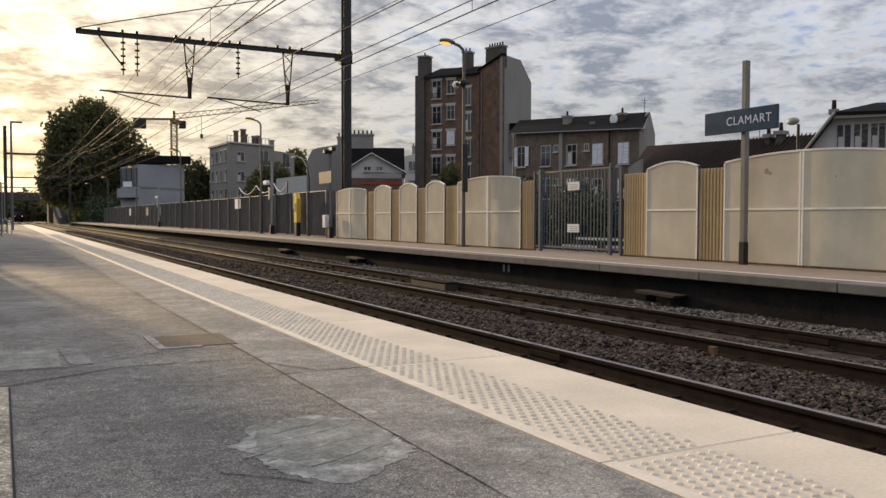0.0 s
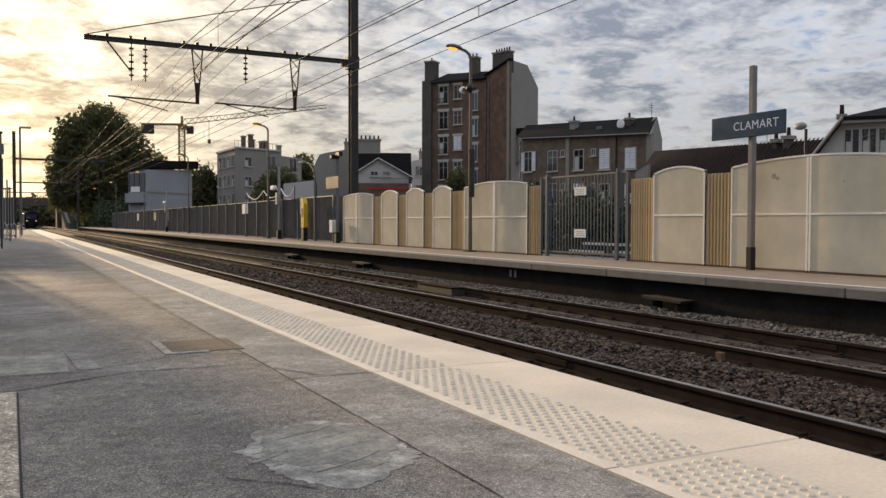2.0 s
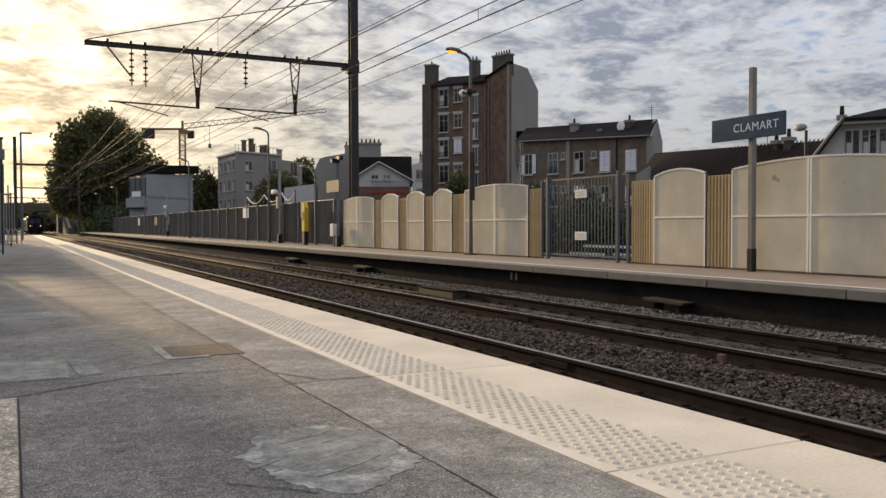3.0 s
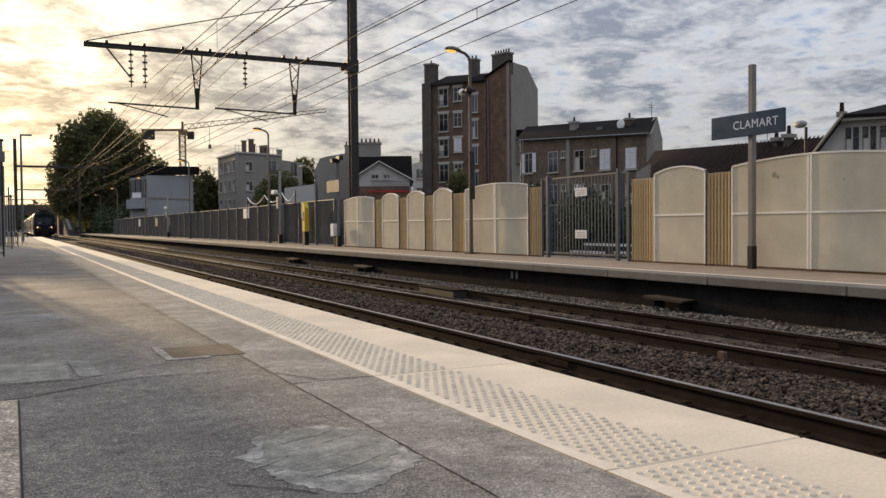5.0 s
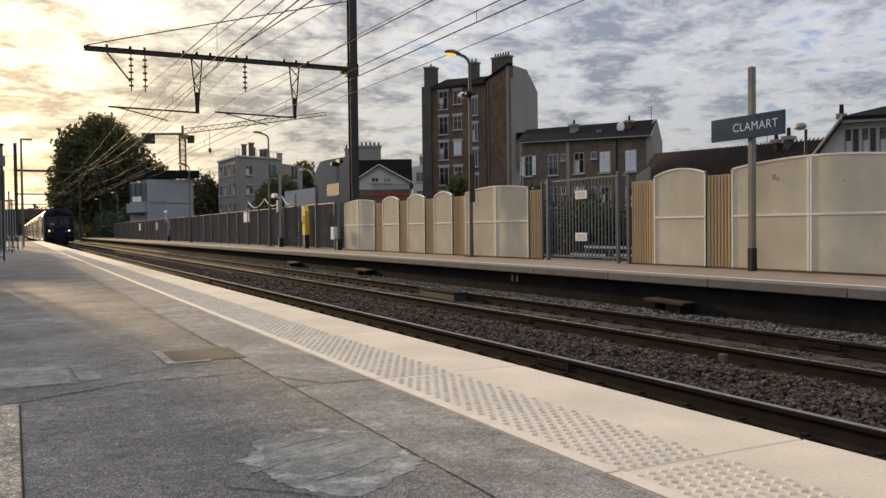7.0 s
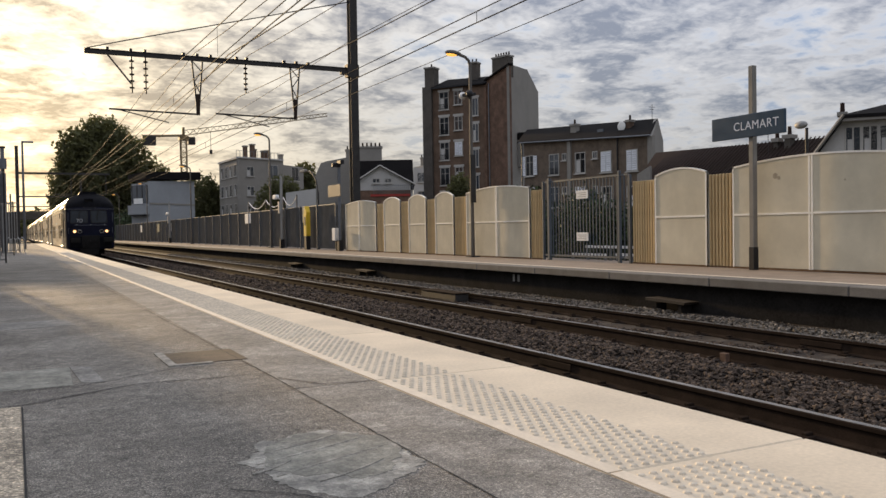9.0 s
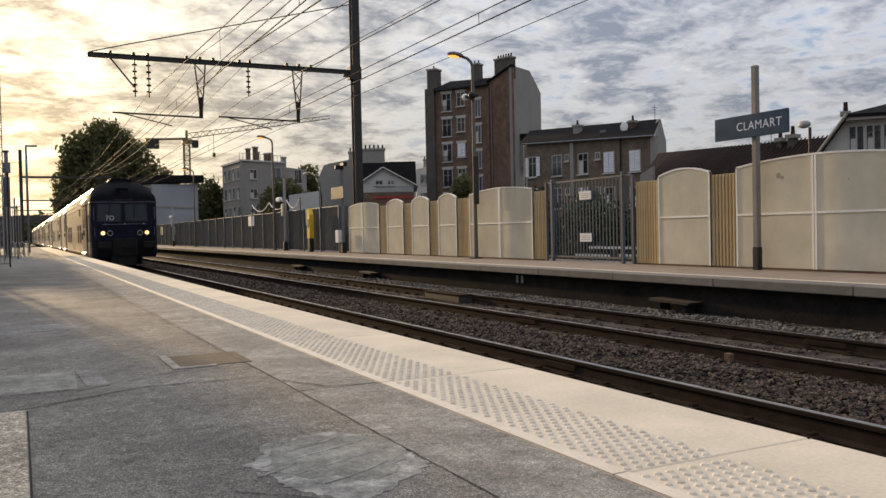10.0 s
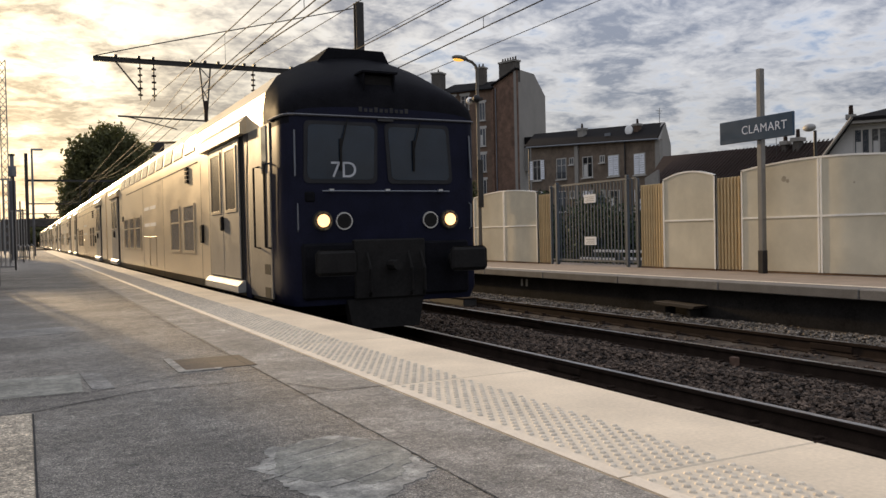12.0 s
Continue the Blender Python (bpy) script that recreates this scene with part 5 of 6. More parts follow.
def build_low_house():
    A, B = (29.3, 33.6), (30.6, 24.6)
    f = Facade(A, B)
    t = thing("low_house", (0, 0, 0), "low house under a dark brown tiled roof", "house")
    part("front_wall", wall_sheet(A, B, [(0, 2.6), (1, 2.6)], 4.0), M["render_grey"], t)
    core(t, [(*A, 2.4), (*B, 2.4)], 4, "render_grey")
    p = lambda s, o, z: f.at(s, z, o).translation
    part("roof", slab([p(-1.3, 0.4, 2.55), p(9.2, 0.4, 2.55), p(9.2, -3.0, 4.72), p(-2.3, -3.0, 4.88)], 0.12), M["roof_tile"], t, "brown tiled roof")
    rb = mesh_of("tile_rib", bar([(0, 0, 0), (0, -3.38, 2.24)], 0.03, 5), M["roof_tile"])
    for k in range(48):
        part("tile_rib", rb, None, t, at=Matrix.Translation(p(-1.2 + 0.215 * k, 0.4, 2.58)) @ Matrix((f.e, f.n, Vector((0, 0, 1)))).transposed().to_4x4())
    part("side_wall", wall_sheet((28.9, 34.3), (29.25, 33.7), [(0, 3.5), (1, 3.9)], 2.0), M["render_grey"], t)
    chimney(t, f, 5.95, -2.6, 3.6, 5.0, 0.32, 0.4, 1, "brick_sooty")
    chimney(t, f, 5.35, -2.6, 3.6, 4.9, 0.22, 0.3, 1, "brick_sooty")
    part("aerial", boxes(((5.35, 0, 4.0), (5.37, 0.02, 5.7)), ((5.15, 0, 5.5), (5.57, 0.02, 5.52)), ((5.2, 0, 5.3), (5.52, 0.02, 5.32))), M["steel_dark"], t, at=f.at(0, 0, -2))


def build_white_villa():
    """House with a wide window band under a hipped roof, beyond the barrier's near end."""
    A, B = (30.15, 23.2), (32.2, 20.2)
    f = Facade(A, B)
    t = thing("villa", (0, 0, 0), "pale rendered villa with a window band under eaves", "house")
    part("front_wall", wall_sheet(A, B, [(0, 5.02), (1, 4.98)], 4.0), M["render_white"], t)
    core(t, [(*A, 4.8), (*B, 4.8)], 4, "render_white")
    p = lambda s, o, z: f.at(s, z, o).translation
    part("roof", slab([p(0.05, 0.45, 5.16), p(4.2, 0.45, 5.10), p(4.2, -1.6, 5.60), p(1.6, -1.6, 5.70)], 0.14), M["roof_dark"], t, "dark hipped roof")
    part("soffit", box((0.05, -0.42, 4.90), (3.8, 0.0, 5.02)), M["render_grey"], t, at=f.at(0, 0))
    part("gable_roof", slab([p(-1.15, 0.2, 3.35), p(0.15, 0.5, 5.15), p(0.15, -1.6, 5.3), p(-1.15, -1.6, 3.5)], 0.16), M["roof_dark"], t, "steep dark roof slope")
    part("barge_board", bar([(-1.2, -0.5, 3.30), (0.15, -0.5, 5.16)], 0.06, 4), M["render_grey"], t, at=f.at(0, 0))
    part("gable_fill", wall_sheet((29.35, 24.5), A, [(0, 2.6), (1, 4.9)], 1.0), M["render_white"], t)
    for k in range(4):
        window(t, f, 0.22 + 0.62 * k, 3.35, 0.50, 1.32, "plain", curtain=True)
    chimney(t, f, -0.1, -1.2, 4.4, 5.45, 0.24, 0.3, 1, "brick_sooty")


def build_left_houses():
    t = thing("gabled_house", (0, 0, 0), "small white gabled house before a dark roof", "house")
    A, B = (27.3, 69.9), (31.6, 68.0)
    f = Facade(A, B)
    part("gable_wall", wall_sheet(A, B, [(0, 5.2), (0.42, 6.5), (1, 5.0)], 5.0), M["render_white"], t, "white gable wall")
    core(t, [(*A, 4.6), (*B, 4.6)], 5, "render_white")
    part("brick_base", wall_sheet(A, B, [(0, 4.35), (1, 4.35)], 0.3, 0.06), M["brick_red"], t)
    p = lambda s, o, z: f.at(s, z, o).translation
    for a, b in (((-0.35, 5.12), (1.98, 6.62)), ((1.98, 6.62), (5.05, 4.92))):
        part("roof", slab([p(a[0], 0.35, a[1]), p(b[0], 0.35, b[1]), p(b[0], -5, b[1]), p(a[0], -5, a[1])], 0.16), M["roof_dark"], t)
        part("barge_board", bar([(a[0], -0.36, a[1] - 0.08), (b[0], -0.36, b[1] - 0.08)], 0.06, 4), M["frame_pale"], t, at=f.at(0, 0))
    for s in (1.35, 2.4):
        window(t, f, s, 5.05, 0.55, 0.30, "plain")
    part("red_band", box((1.1, -0.14, 3.80), (4.6, -0.06, 4.0)), M["red"], t, at=f.at(0, 0))
    part("balcony_rail", boxes(*[((1.4 + 0.18 * k, -0.4, 4.0), (1.43 + 0.18 * k, -0.38, 4.75)) for k in range(20)], ((1.4, -0.4, 4.75), (5.0, -0.37, 4.79))), M["steel"], t, at=f.at(0, 0))
    g = thing("slate_house", (0, 0, 0), "house with a big dark slate roof", "house")
    A, B = (30.6, 79.3), (36.0, 77.0)
    f2 = Facade(A, B)
    part("front_wall", wall_sheet(A, B, [(0, 5.0), (1, 5.0)], 5.0), M["render_white"], g)
    core(g, [(*A, 4.9), (*B, 4.9)], 2, "render_white")
    p2 = lambda s, o, z: f2.at(s, z, o).translation
    part("roof", slab([p2(-0.2, 0.3, 5.0), p2(5.95, 0.3, 5.0), p2(5.95, -1.6, 8.0), p2(-0.2, -1.6, 8.0)], 0.2), M["roof_dark"], g, "dark slate roof")
    chimney(g, f2, 0.2, -2.0, 7.0, 9.4, 2.6, 0.9, 6, "render_grey")
    b = thing("rendered_block", (0, 0, 0), "blank grey rendered block with rounded shoulder", "building")
    A, B = (28.6, 85.4), (33.9, 83.4)
    f3 = Facade(A, B)
    part("side_wall", wall_sheet(A, B, [(0, 6.8), (0.10, 8.0), (0.2, 8.2), (1, 9.0)], 8.0), M["render_grey"], b)
    core(b, [(A[0] + 1.2, A[1] - 0.4, 7.8), (*B, 8.6)], 8, "render_grey")
    part("low_annex", wall_sheet((25.6, 86.4), (28.55, 85.3), [(0, 4.9), (1, 5.3)], 5.0), M["render_white"], b, "low white annex")
    chimney(b, f3, 3.2, -2.0, 8.3, 9.6, 1.5, 0.8, 4, "render_grey")
    d = thing("distant_flats", (0, 0, 0), "distant pale flats seen past a slate roof", "apartment house")
    A, B = (52.0, 111.0), (58.5, 107.5)
    f4 = Facade(A, B)
    part("front_wall", wall_sheet(A, B, [(0, 9.8), (0.5, 9.8), (0.5, 10.6), (1, 10.6)], 6.0), M["render_white"], d)
    for k in range(3):
        for j in range(2):
            window(d, f4, 0.6 + 2.2 * k, 7.7 - 2.7 * j, 1.1, 1.3, "plain")
    chimney(d, f4, 1.0, -2, 9.6, 11.4, 0.7, 0.8, 2, "render_grey")


def build_flats():
    L, C, R, R2 = (27.1, 125.1), (27.4, 114.8), (34.6, 118.0), (38.9, 121.9)
    t = thing("apartment_block", (0, 0, 0), "grey apartment block with balconies and roof terrace", "apartment house")
    fl, fc, fr = Facade(L, C), Facade(C, R), Facade(R, R2)
    part("side_wall", wall_sheet(L, C, [(0, 10.9), (1, 11.0)], 6.0), M["render_grey"], t)
    part("front_wall", wall_sheet(C, R, [(0, 11.0), (1, 11.0)], 5.0), M["render_grey"], t)
    part("far_wall", wall_sheet(R, R2, [(0, 10.4), (1, 10.4)], 5.0), M["render_grey"], t)
    core(t, [(*L, 10.8), (*C, 10.8), (*R, 10.4), (*R2, 10.2)], 6, "render_grey")
    part("cornice", box((0, -0.2, 10.95), (fc.length, 0.3, 11.15)), M["render_white"], t, at=fc.at(0, 0))
    part("cornice", box((0, -0.2, 10.85), (fl.length, 0.3, 11.1)), M["render_white"], t, at=fl.at(0, 0))
    for k in range(4):
        z = 8.6 - 2.7 * k
        for j in range(4):
            window(t, fl, 1.1 + 2.4 * j, z, 1.2, 1.5, "plain", curtain=(j + k) % 2 == 0)
        window(t, fc, 1.5, z, 1.1, 1.2, "plain", curtain=True)
        window(t, fc, 5.2, z - 0.3, 1.7, 1.9, "plain", False, True)
        window(t, fr, 2.4, z - 0.3, 1.9, 1.9, "plain", False, True)
    part("roof_rail", boxes(*[((0.6 * k, 0.3, 11.1), (0.6 * k + 0.04, 0.34, 12.0)) for k in range(13)], ((0, 0.3, 12.0), (7.6, 0.34, 12.05))), M["steel"], t, at=fc.at(0, 0))
    for s, w, z in ((2.2, 0.45, 12.9), (3.4, 0.55, 13.2), (3.9, 0.3, 12.5), (5.4, 0.4, 12.4), (6.0, 0.4, 12.5)):
        chimney(t, fc, s, -1.5, 10.8, z, w, 0.5, 0, "brick")
    chimney(t, fr, 1.6, -1.5, 10.3, 12.1, 0.6, 0.5, 0, "render_grey")
    w = thing("signal_house", (0, 0, 0), "pale flat-roofed building with a glazed bay, shade in its colour", "building")
    A, B, C2 = (14.7, 107.0), (21.2, 113.0), (12.9, 109.2)
    fa, fb = Facade(A, B), Facade(C2, A)
    part("front_wall", wall_sheet(A, B, [(0, 7.2), (1, 7.6)], 5.0), M["signal_wall"], w, "blank white wall, blue-grey from shade in its colour")
    part("bay_wall", wall_sheet(C2, A, [(0, 6.9), (1, 7.1)], 4.0), M["signal_wall"], w)
    core(w, [(*C2, 6.6), (*A, 6.8), (*B, 7.0)], 5, "render_white")
    part("roof", slab([(14.3, 106.6, 8.3), (22.0, 112.8, 8.8), (22.6, 116.5, 8.9), (13.0, 113.0, 8.3)], 0.9), M["roof_dark"], w, "dark flat roof")
    part("string_course", box((0, -0.06, 4.4), (fa.length, 0.05, 4.6)), M["render_grey"], w, at=fa.at(0, 0))
    part("bay_glazing", box((0.15, -0.05, 4.55), (2.65, 0.05, 6.75)), M["glass"], w, "dark glazed bay", at=fb.at(0, 0))
    for k in range(4):
        part("bay_post", box((0.12 + 0.82 * k, -0.09, 4.5), (0.20 + 0.82 * k, -0.05, 6.8)), M["steel_dark"], w, at=fb.at(0, 0))
    part("bay_panel", box((0.5, -0.12, 4.5), (1.9, -0.09, 5.15)), M["white"], w, at=fb.at(0, 0))
    part("balcony", box((0, -0.6, 3.2), (2.8, 0.05, 4.3)), M["signal_wall"], w, at=fb.at(0, 0))
    part("dark_line", box((0.2, -0.62, 3.0), (2.4, -0.02, 3.15)), M["black"], w, at=fb.at(0, 0))
    n = thing("dark_house", (0, 0, 0), "dark distant house with chimneys", "house")
    fn = Facade((33.5, 150.0), (41.5, 148.0))
    part("front_wall", wall_sheet((33.5, 150.0), (41.5, 148.0), [(0, 9.6), (0.5, 10.6), (1, 9.6)], 5.0), M["brick"], n)
    chimney(n, fn, 1.2, -1, 9.0, 12.0, 0.9, 0.9, 0)
    chimney(n, fn, 4.6, -1, 9.0, 11.6, 0.7, 0.9, 0)


def build_crane():
    t = thing("tower_crane", (45.2, 256.0, 0), "yellowish tower crane above distant roofs", "crane")
    b = bmesh.new()
    w = 0.8
    for sx in (-w, w):
        for sy in (-w, w):
            tube(b, [(sx, sy, GZ), (sx, sy, 29.0)], 0.13, 4)
    for k in range(20):
        z = 0 + 1.45 * k
        for (a, c) in (((-w, -w), (w, -w)), ((w, -w), (w, w)), ((w, w), (-w, w)), ((-w, w), (-w, -w))):
            tube(b, [(*a, z), (*c, z + 1.45)], 0.07, 4)
            tube(b, [(*a, z), (*c, z)], 0.06, 4)
    part("tower", b, M["crane"], t, "lattice tower")
    part("turntable", boxes(((-1.3, -1.2, 28.2), (1.3, 1.2, 29.4)), ((-0.35, -0.35, 29.4), (0.35, 0.35, 32.0))), M["crane"], t)
    part("driver_cabin", box((1.3, -0.9, 27.0), (3.3, 0.9, 29.2), 0.1), M["steel_dark"], t)
    j = bmesh.new()
    tip = Vector((41.0, -10.7, 35.8))
    root = Vector((0, 0, 29.6))
    n = 22
    for k in range(n):
        p, q = root.lerp(tip, k / n), root.lerp(tip, (k + 1) / n)
        up = Vector((0, 0, 1.5 * (1 - 0.4 * k / n)))
        tube(j, [p, q], 0.13, 4)
        tube(j, [p + up, q + up], 0.11, 4)
        tube(j, [p, p.lerp(q, 0.5) + up], 0.07, 4)
        tube(j, [p.lerp(q, 0.5) + up, q], 0.07, 4)
    part("jib", j, M["crane"], t, "long lattice jib")
    part("counter_jib", bar([(0, 0, 29.6), (-11.0, 2.0, 29.3)], 0.35, 4), M["crane"], t)
    part("counterweight", box((-11.3, 0.8, 26.6), (-7.6, 2.8, 29.4), 0.1), M["steel_dark"], t)
    part("hook_line", bar([(7.5, -1.9, 30.6), (7.5, -1.9, 25.2)], 0.07, 4), M["steel_dark"], t)
    part("hook_block", box((7.1, -2.2, 24.2), (7.9, -1.6, 25.4)), M["steel_dark"], t)


# ---- plants ----
def leaf_mesh(name, lobes, n, size, seed, material=None):
    """Many small folded leaf clumps in and on a set of ellipsoid lobes ((x, y, z), (rx, ry, rz))."""
    rng = np.random.default_rng(seed)
    vol = np.array([l[1][0] * l[1][2] for l in lobes])
    V, F = [], []
    for (c, r), m in zip(lobes, (n * vol / vol.sum()).astype(int)):
        d = rng.normal(size=(m, 3))
        d /= np.linalg.norm(d, axis=1)[:, None]
        rad = rng.random(m) ** 0.38
        wob = 1 + 0.16 * np.sin(d[:, 0] * 7 + c[0]) * np.cos(d[:, 2] * 9 + c[2]) + rng.normal(0, 0.085, m)
        p = np.array(c) + d * (rad * wob)[:, None] * np.array(r)
        a = rng.normal(size=(m, 3))
        a /= np.linalg.norm(a, axis=1)[:, None]
        b = np.cross(a, rng.normal(size=(m, 3)))
        b /= np.linalg.norm(b, axis=1)[:, None]
        s = size * (0.5 + rng.random(m))[:, None]
        k = np.cross(a, b) * s * 0.25
        q = np.stack([p - a * s, p + b * s * 0.55 + k, p + a * s, p - b * s * 0.55 + k], 1).reshape(-1, 3)
        base = len(V)
        V += q.tolist()
        F += [(base + 4 * i + u, base + 4 * i + v, base + 4 * i + w) for i in range(m) for u, v, w in ((0, 1, 2), (0, 2, 3))]
    me = bpy.data.meshes.new(name)
    me.from_pydata(V, [], F)
    me.materials.append(material or M["leaf"])
    return me


def build_tree(loc, lobes, n, size, seed, trunk, label):
    t = thing("tree", loc, label, "tree", "trees")
    h, r = trunk
    part("trunk", bar([(0, 0, GZ), (0.1, 0, h * 0.4), (-0.1, 0.1, h)], r, 9, r * 0.6), M["bark"], t)
    for c, rr in lobes[:6]:
        part("limb", bar([(0, 0, h * 0.75), (c[0] * 0.5, c[1] * 0.5, (h + c[2]) * 0.5), c], r * 0.45, 6, r * 0.1), M["bark"], t)
    part("crown", leaf_mesh("crown", lobes, n, size, seed), None, t, "dark backlit foliage")
    return t


def build_plants():
    lobes = [((0, 0, 13), (6.5, 6, 8.6)), ((-4.8, 0, 10), (4.2, 4, 6)), ((4.6, 0, 12), (4.6, 4, 7.6)), ((0.5, 0, 18.5), (4.6, 4, 4.4)), ((-3.8, 0, 15.5), (4.2, 4, 4.8)),
             ((8.6, 0, 8.5), (4.8, 4, 6.0)), ((11.5, 0, 7.5), (3.0, 3, 5.4)), ((-6.5, 0, 7), (2.8, 3, 4.2)), ((2, 0, 5), (8, 4, 4.2))]
    build_tree((15.0, 170.0, 0), lobes, 48000, 0.36, 3, (9.0, 0.7), "large dense dark tree against the evening sky")
    build_tree((31.5, 108.0, 0), [((0, 0, 5.6), (2.4, 2, 2.6)), ((1.6, 0, 4.4), (2.4, 2, 2.4)), ((-1.6, 0, 4.6), (2.0, 2, 2.2))], 5000, 0.22, 5, (3.5, 0.2), "small dark tree before the grey flats")
    build_tree((25.6, 128.0, 0), [((0, 0, 6), (2.6, 2, 3.6)), ((1.2, 0, 3.6), (2.8, 2, 3))], 4000, 0.28, 6, (4, 0.25), "dark tree beside the white building")
    build_tree((41.5, 130.0, 0), [((0, 0, 9.4), (2.2, 2, 2.4)), ((0.6, 0, 7), (2.0, 2, 2.4))], 2500, 0.28, 8, (6, 0.25), "dark tree behind the flats")
    build_tree((37.0, 69.0, 0), [((0, 0, 4.2), (1.1, 1, 1.7))], 1500, 0.16, 9, (2.5, 0.1), "small tree before the brick tower")
    hedge = [((15.4 + 0.5 * math.sin(k * 1.3), 17.6 + 0.62 * k, 0.35 + 0.3 * math.sin(k * 2.3)), (0.85, 0.7, 1.35 + 0.25 * math.sin(k * 3.7))) for k in range(13)]
    tagged(part("shrubs", leaf_mesh("shrubs", hedge, 30000, 0.065, 11, M["leaf_dark"]), None), "dark green shrubs behind the gate", "shrubs", kind="stuff")
    far = [((-40 + 6 * k, 330 + 8 * math.sin(k), 3.5), (8, 6, 5.0 + 2.2 * math.sin(k * 1.7))) for k in range(28)]
    tagged(part("far_trees", leaf_mesh("far_trees", far, 24000, 0.9, 12), None), "distant dark trees along the line", "trees", kind="stuff")
    low = [((14.6 + 0.6 * math.sin(k), 124 + 3.2 * k, 0.8), (2.0, 2.4, 2.6 + 1.0 * math.sin(k * 2.1))) for k in range(24)]
    tagged(part("bank_shrubs", leaf_mesh("bank_shrubs", low, 20000, 0.24, 13, M["leaf_dark"]), None), "shrubs on the bank beyond the platform", "shrubs", kind="stuff")


# ---- small things of the far platform ----
def build_far_details():
    v = thing("ticket_machine", (11.95, 37.05, 0), "yellow ticket validator on a black stand", "ticket machine")
    part("stand", box((-0.10, -0.17, 0), (0.10, 0.17, 0.62), 0.02), M["black"], v)
    part("housing", extrude([(-0.19, 0.62), (0.19, 0.62), (0.19, 1.62), (0.0, 1.98), (-0.19, 1.70)], "x", -0.10, 0.10), M["yellow"], v, "yellow housing")
    part("panel", box((-0.108, -0.10, 1.1), (-0.101, 0.10, 1.5)), M["black"], v)
    n = thing("notice_board", (12.294, 38.35, 0), "pale yellow notice fixed to the fence", "notice")
    part("board", box((-0.02, -0.38, 1.25), (0.005, 0.38, 1.95)), M["cream"], n)
    n = thing("notice_board", (12.294, 49.3, 0), "white notice fixed to the fence", "notice")
    part("board", box((-0.02, -0.65, 1.35), (0.005, 0.65, 1.92)), M["white"], n)
    for y, m in ((77.0, "white"), (84.0, "cream"), (96.0, "white")):
        n = thing("notice_board", (12.294, y, 0), "small notice fixed to the dark fence", "notice")
        part("board", box((-0.02, -0.6, 1.0), (0.005, 0.6, 1.75)), M[m], n)
    c = thing("control_cabinet", (12.0, 33.2, 0), "white control cabinet on a camera pole", "cabinet")
    part("pole", bar([(0, -0.38, 0), (0, -0.38, 3.55)], 0.07, 8), M["steel"], c)
    part("pole_foot", box((-0.10, -0.5, 0), (0.10, -0.26, 0.45), 0.01), M["black"], c)
    part("box", box((-0.14, -0.12, 0.42), (0.14, 0.24, 0.95), 0.02), M["white"], c, "white box")
    part("box_leg", box((-0.04, 0.02, 0), (0.04, 0.10, 0.42)), M["steel_dark"], c)
    part("camera_head", boxes(((-0.3, -0.5, 3.45), (0.05, -0.3, 3.62)), ((-0.12, -0.9, 3.55), (0.05, -0.45, 3.72)), bevel=0.02), M["black"], c, "black camera heads")
    part("name_plate", box((-0.10, -0.75, 2.25), (-0.07, 0.75, 2.75), 0.01), M["lamp_paint"], c, "grey plate seen at a slant")
    for y, h in ((41.45, 3.65), (75.8, 3.6)):
        p = thing("camera_pole", (12.05, y, 0), "grey pole with a camera and black foot", "camera pole", "camera poles")
        part("pole", bar([(0, 0, 0), (0, 0, h)], 0.07, 8), M["post_grey"], p)
        part("pole_foot", box((-0.11, -0.11, 0), (0.11, 0.11, 0.45), 0.01), M["black"], p)
        part("camera_arm", bar([(0, 0, h - 1.2), (0, 0.9, h - 1.05)], 0.035, 6), M["post_grey"], p)
        part("camera_head", box((-0.1, 0.7, h - 1.15), (0.1, 1.3, h - 0.92), 0.04), M["white"], p)
        part("junction_box", box((-0.16, -0.12, h - 1.9), (-0.05, 0.12, h - 1.3), 0.01), M["post_grey"], p)
    s = thing("festoon", (12.5, 0, 0), "white rope festoon strung behind the fence", "festoon")
    ys = (40.3, 42.6, 46.0, 49.8)
    for a, b in zip(ys, ys[1:]):
        part("rope", bar(sag(0, 0, 2.62, 2.60, a, b, 0.45, 10), 0.025, 5), M["white"], s)
    for y in ys:
        part("rope_post", bar([(0, y, 0), (0, y, 2.65)], 0.03, 6), M["steel_dark"], s)
    k = thing("curved_lamp", (12.6, 37.3, 0), "grey curved lamp post behind the fence", "lamp post")
    part("pole", bar([(0, 0, -0.9), (0, 0, 2.6), (0, 0.25, 3.2), (0, 0.9, 3.62), (0, 1.9, 3.75)], 0.04, 7), M["steel_dark"], k)
    part("head", box((-0.08, 1.8, 3.70), (0.08, 2.5, 3.82), 0.03), M["post_grey"], k)
    # cameras on the near lamp post
    c = thing("camera_cluster", (12.05, 21.65, 0), "pair of white dome cameras on a lamp post", "camera")
    part("bracket", box((-0.20, -0.22, 4.72), (0.06, 0.22, 4.80)), M["steel_dark"], c)
    for y in (-0.20, 0.22):
        d = bmesh.new()
        bmesh.ops.create_uvsphere(d, u_segments=10, v_segments=7, radius=0.11)
        part("camera_dome", d, M["black" if y < 0 else "white"], c, at=(-0.14, y, 4.76), smooth=True)
    part("pole_box", box((-0.09, -0.09, 1.6), (0.09, -0.05, 3.0)), M["steel_dark"], c)
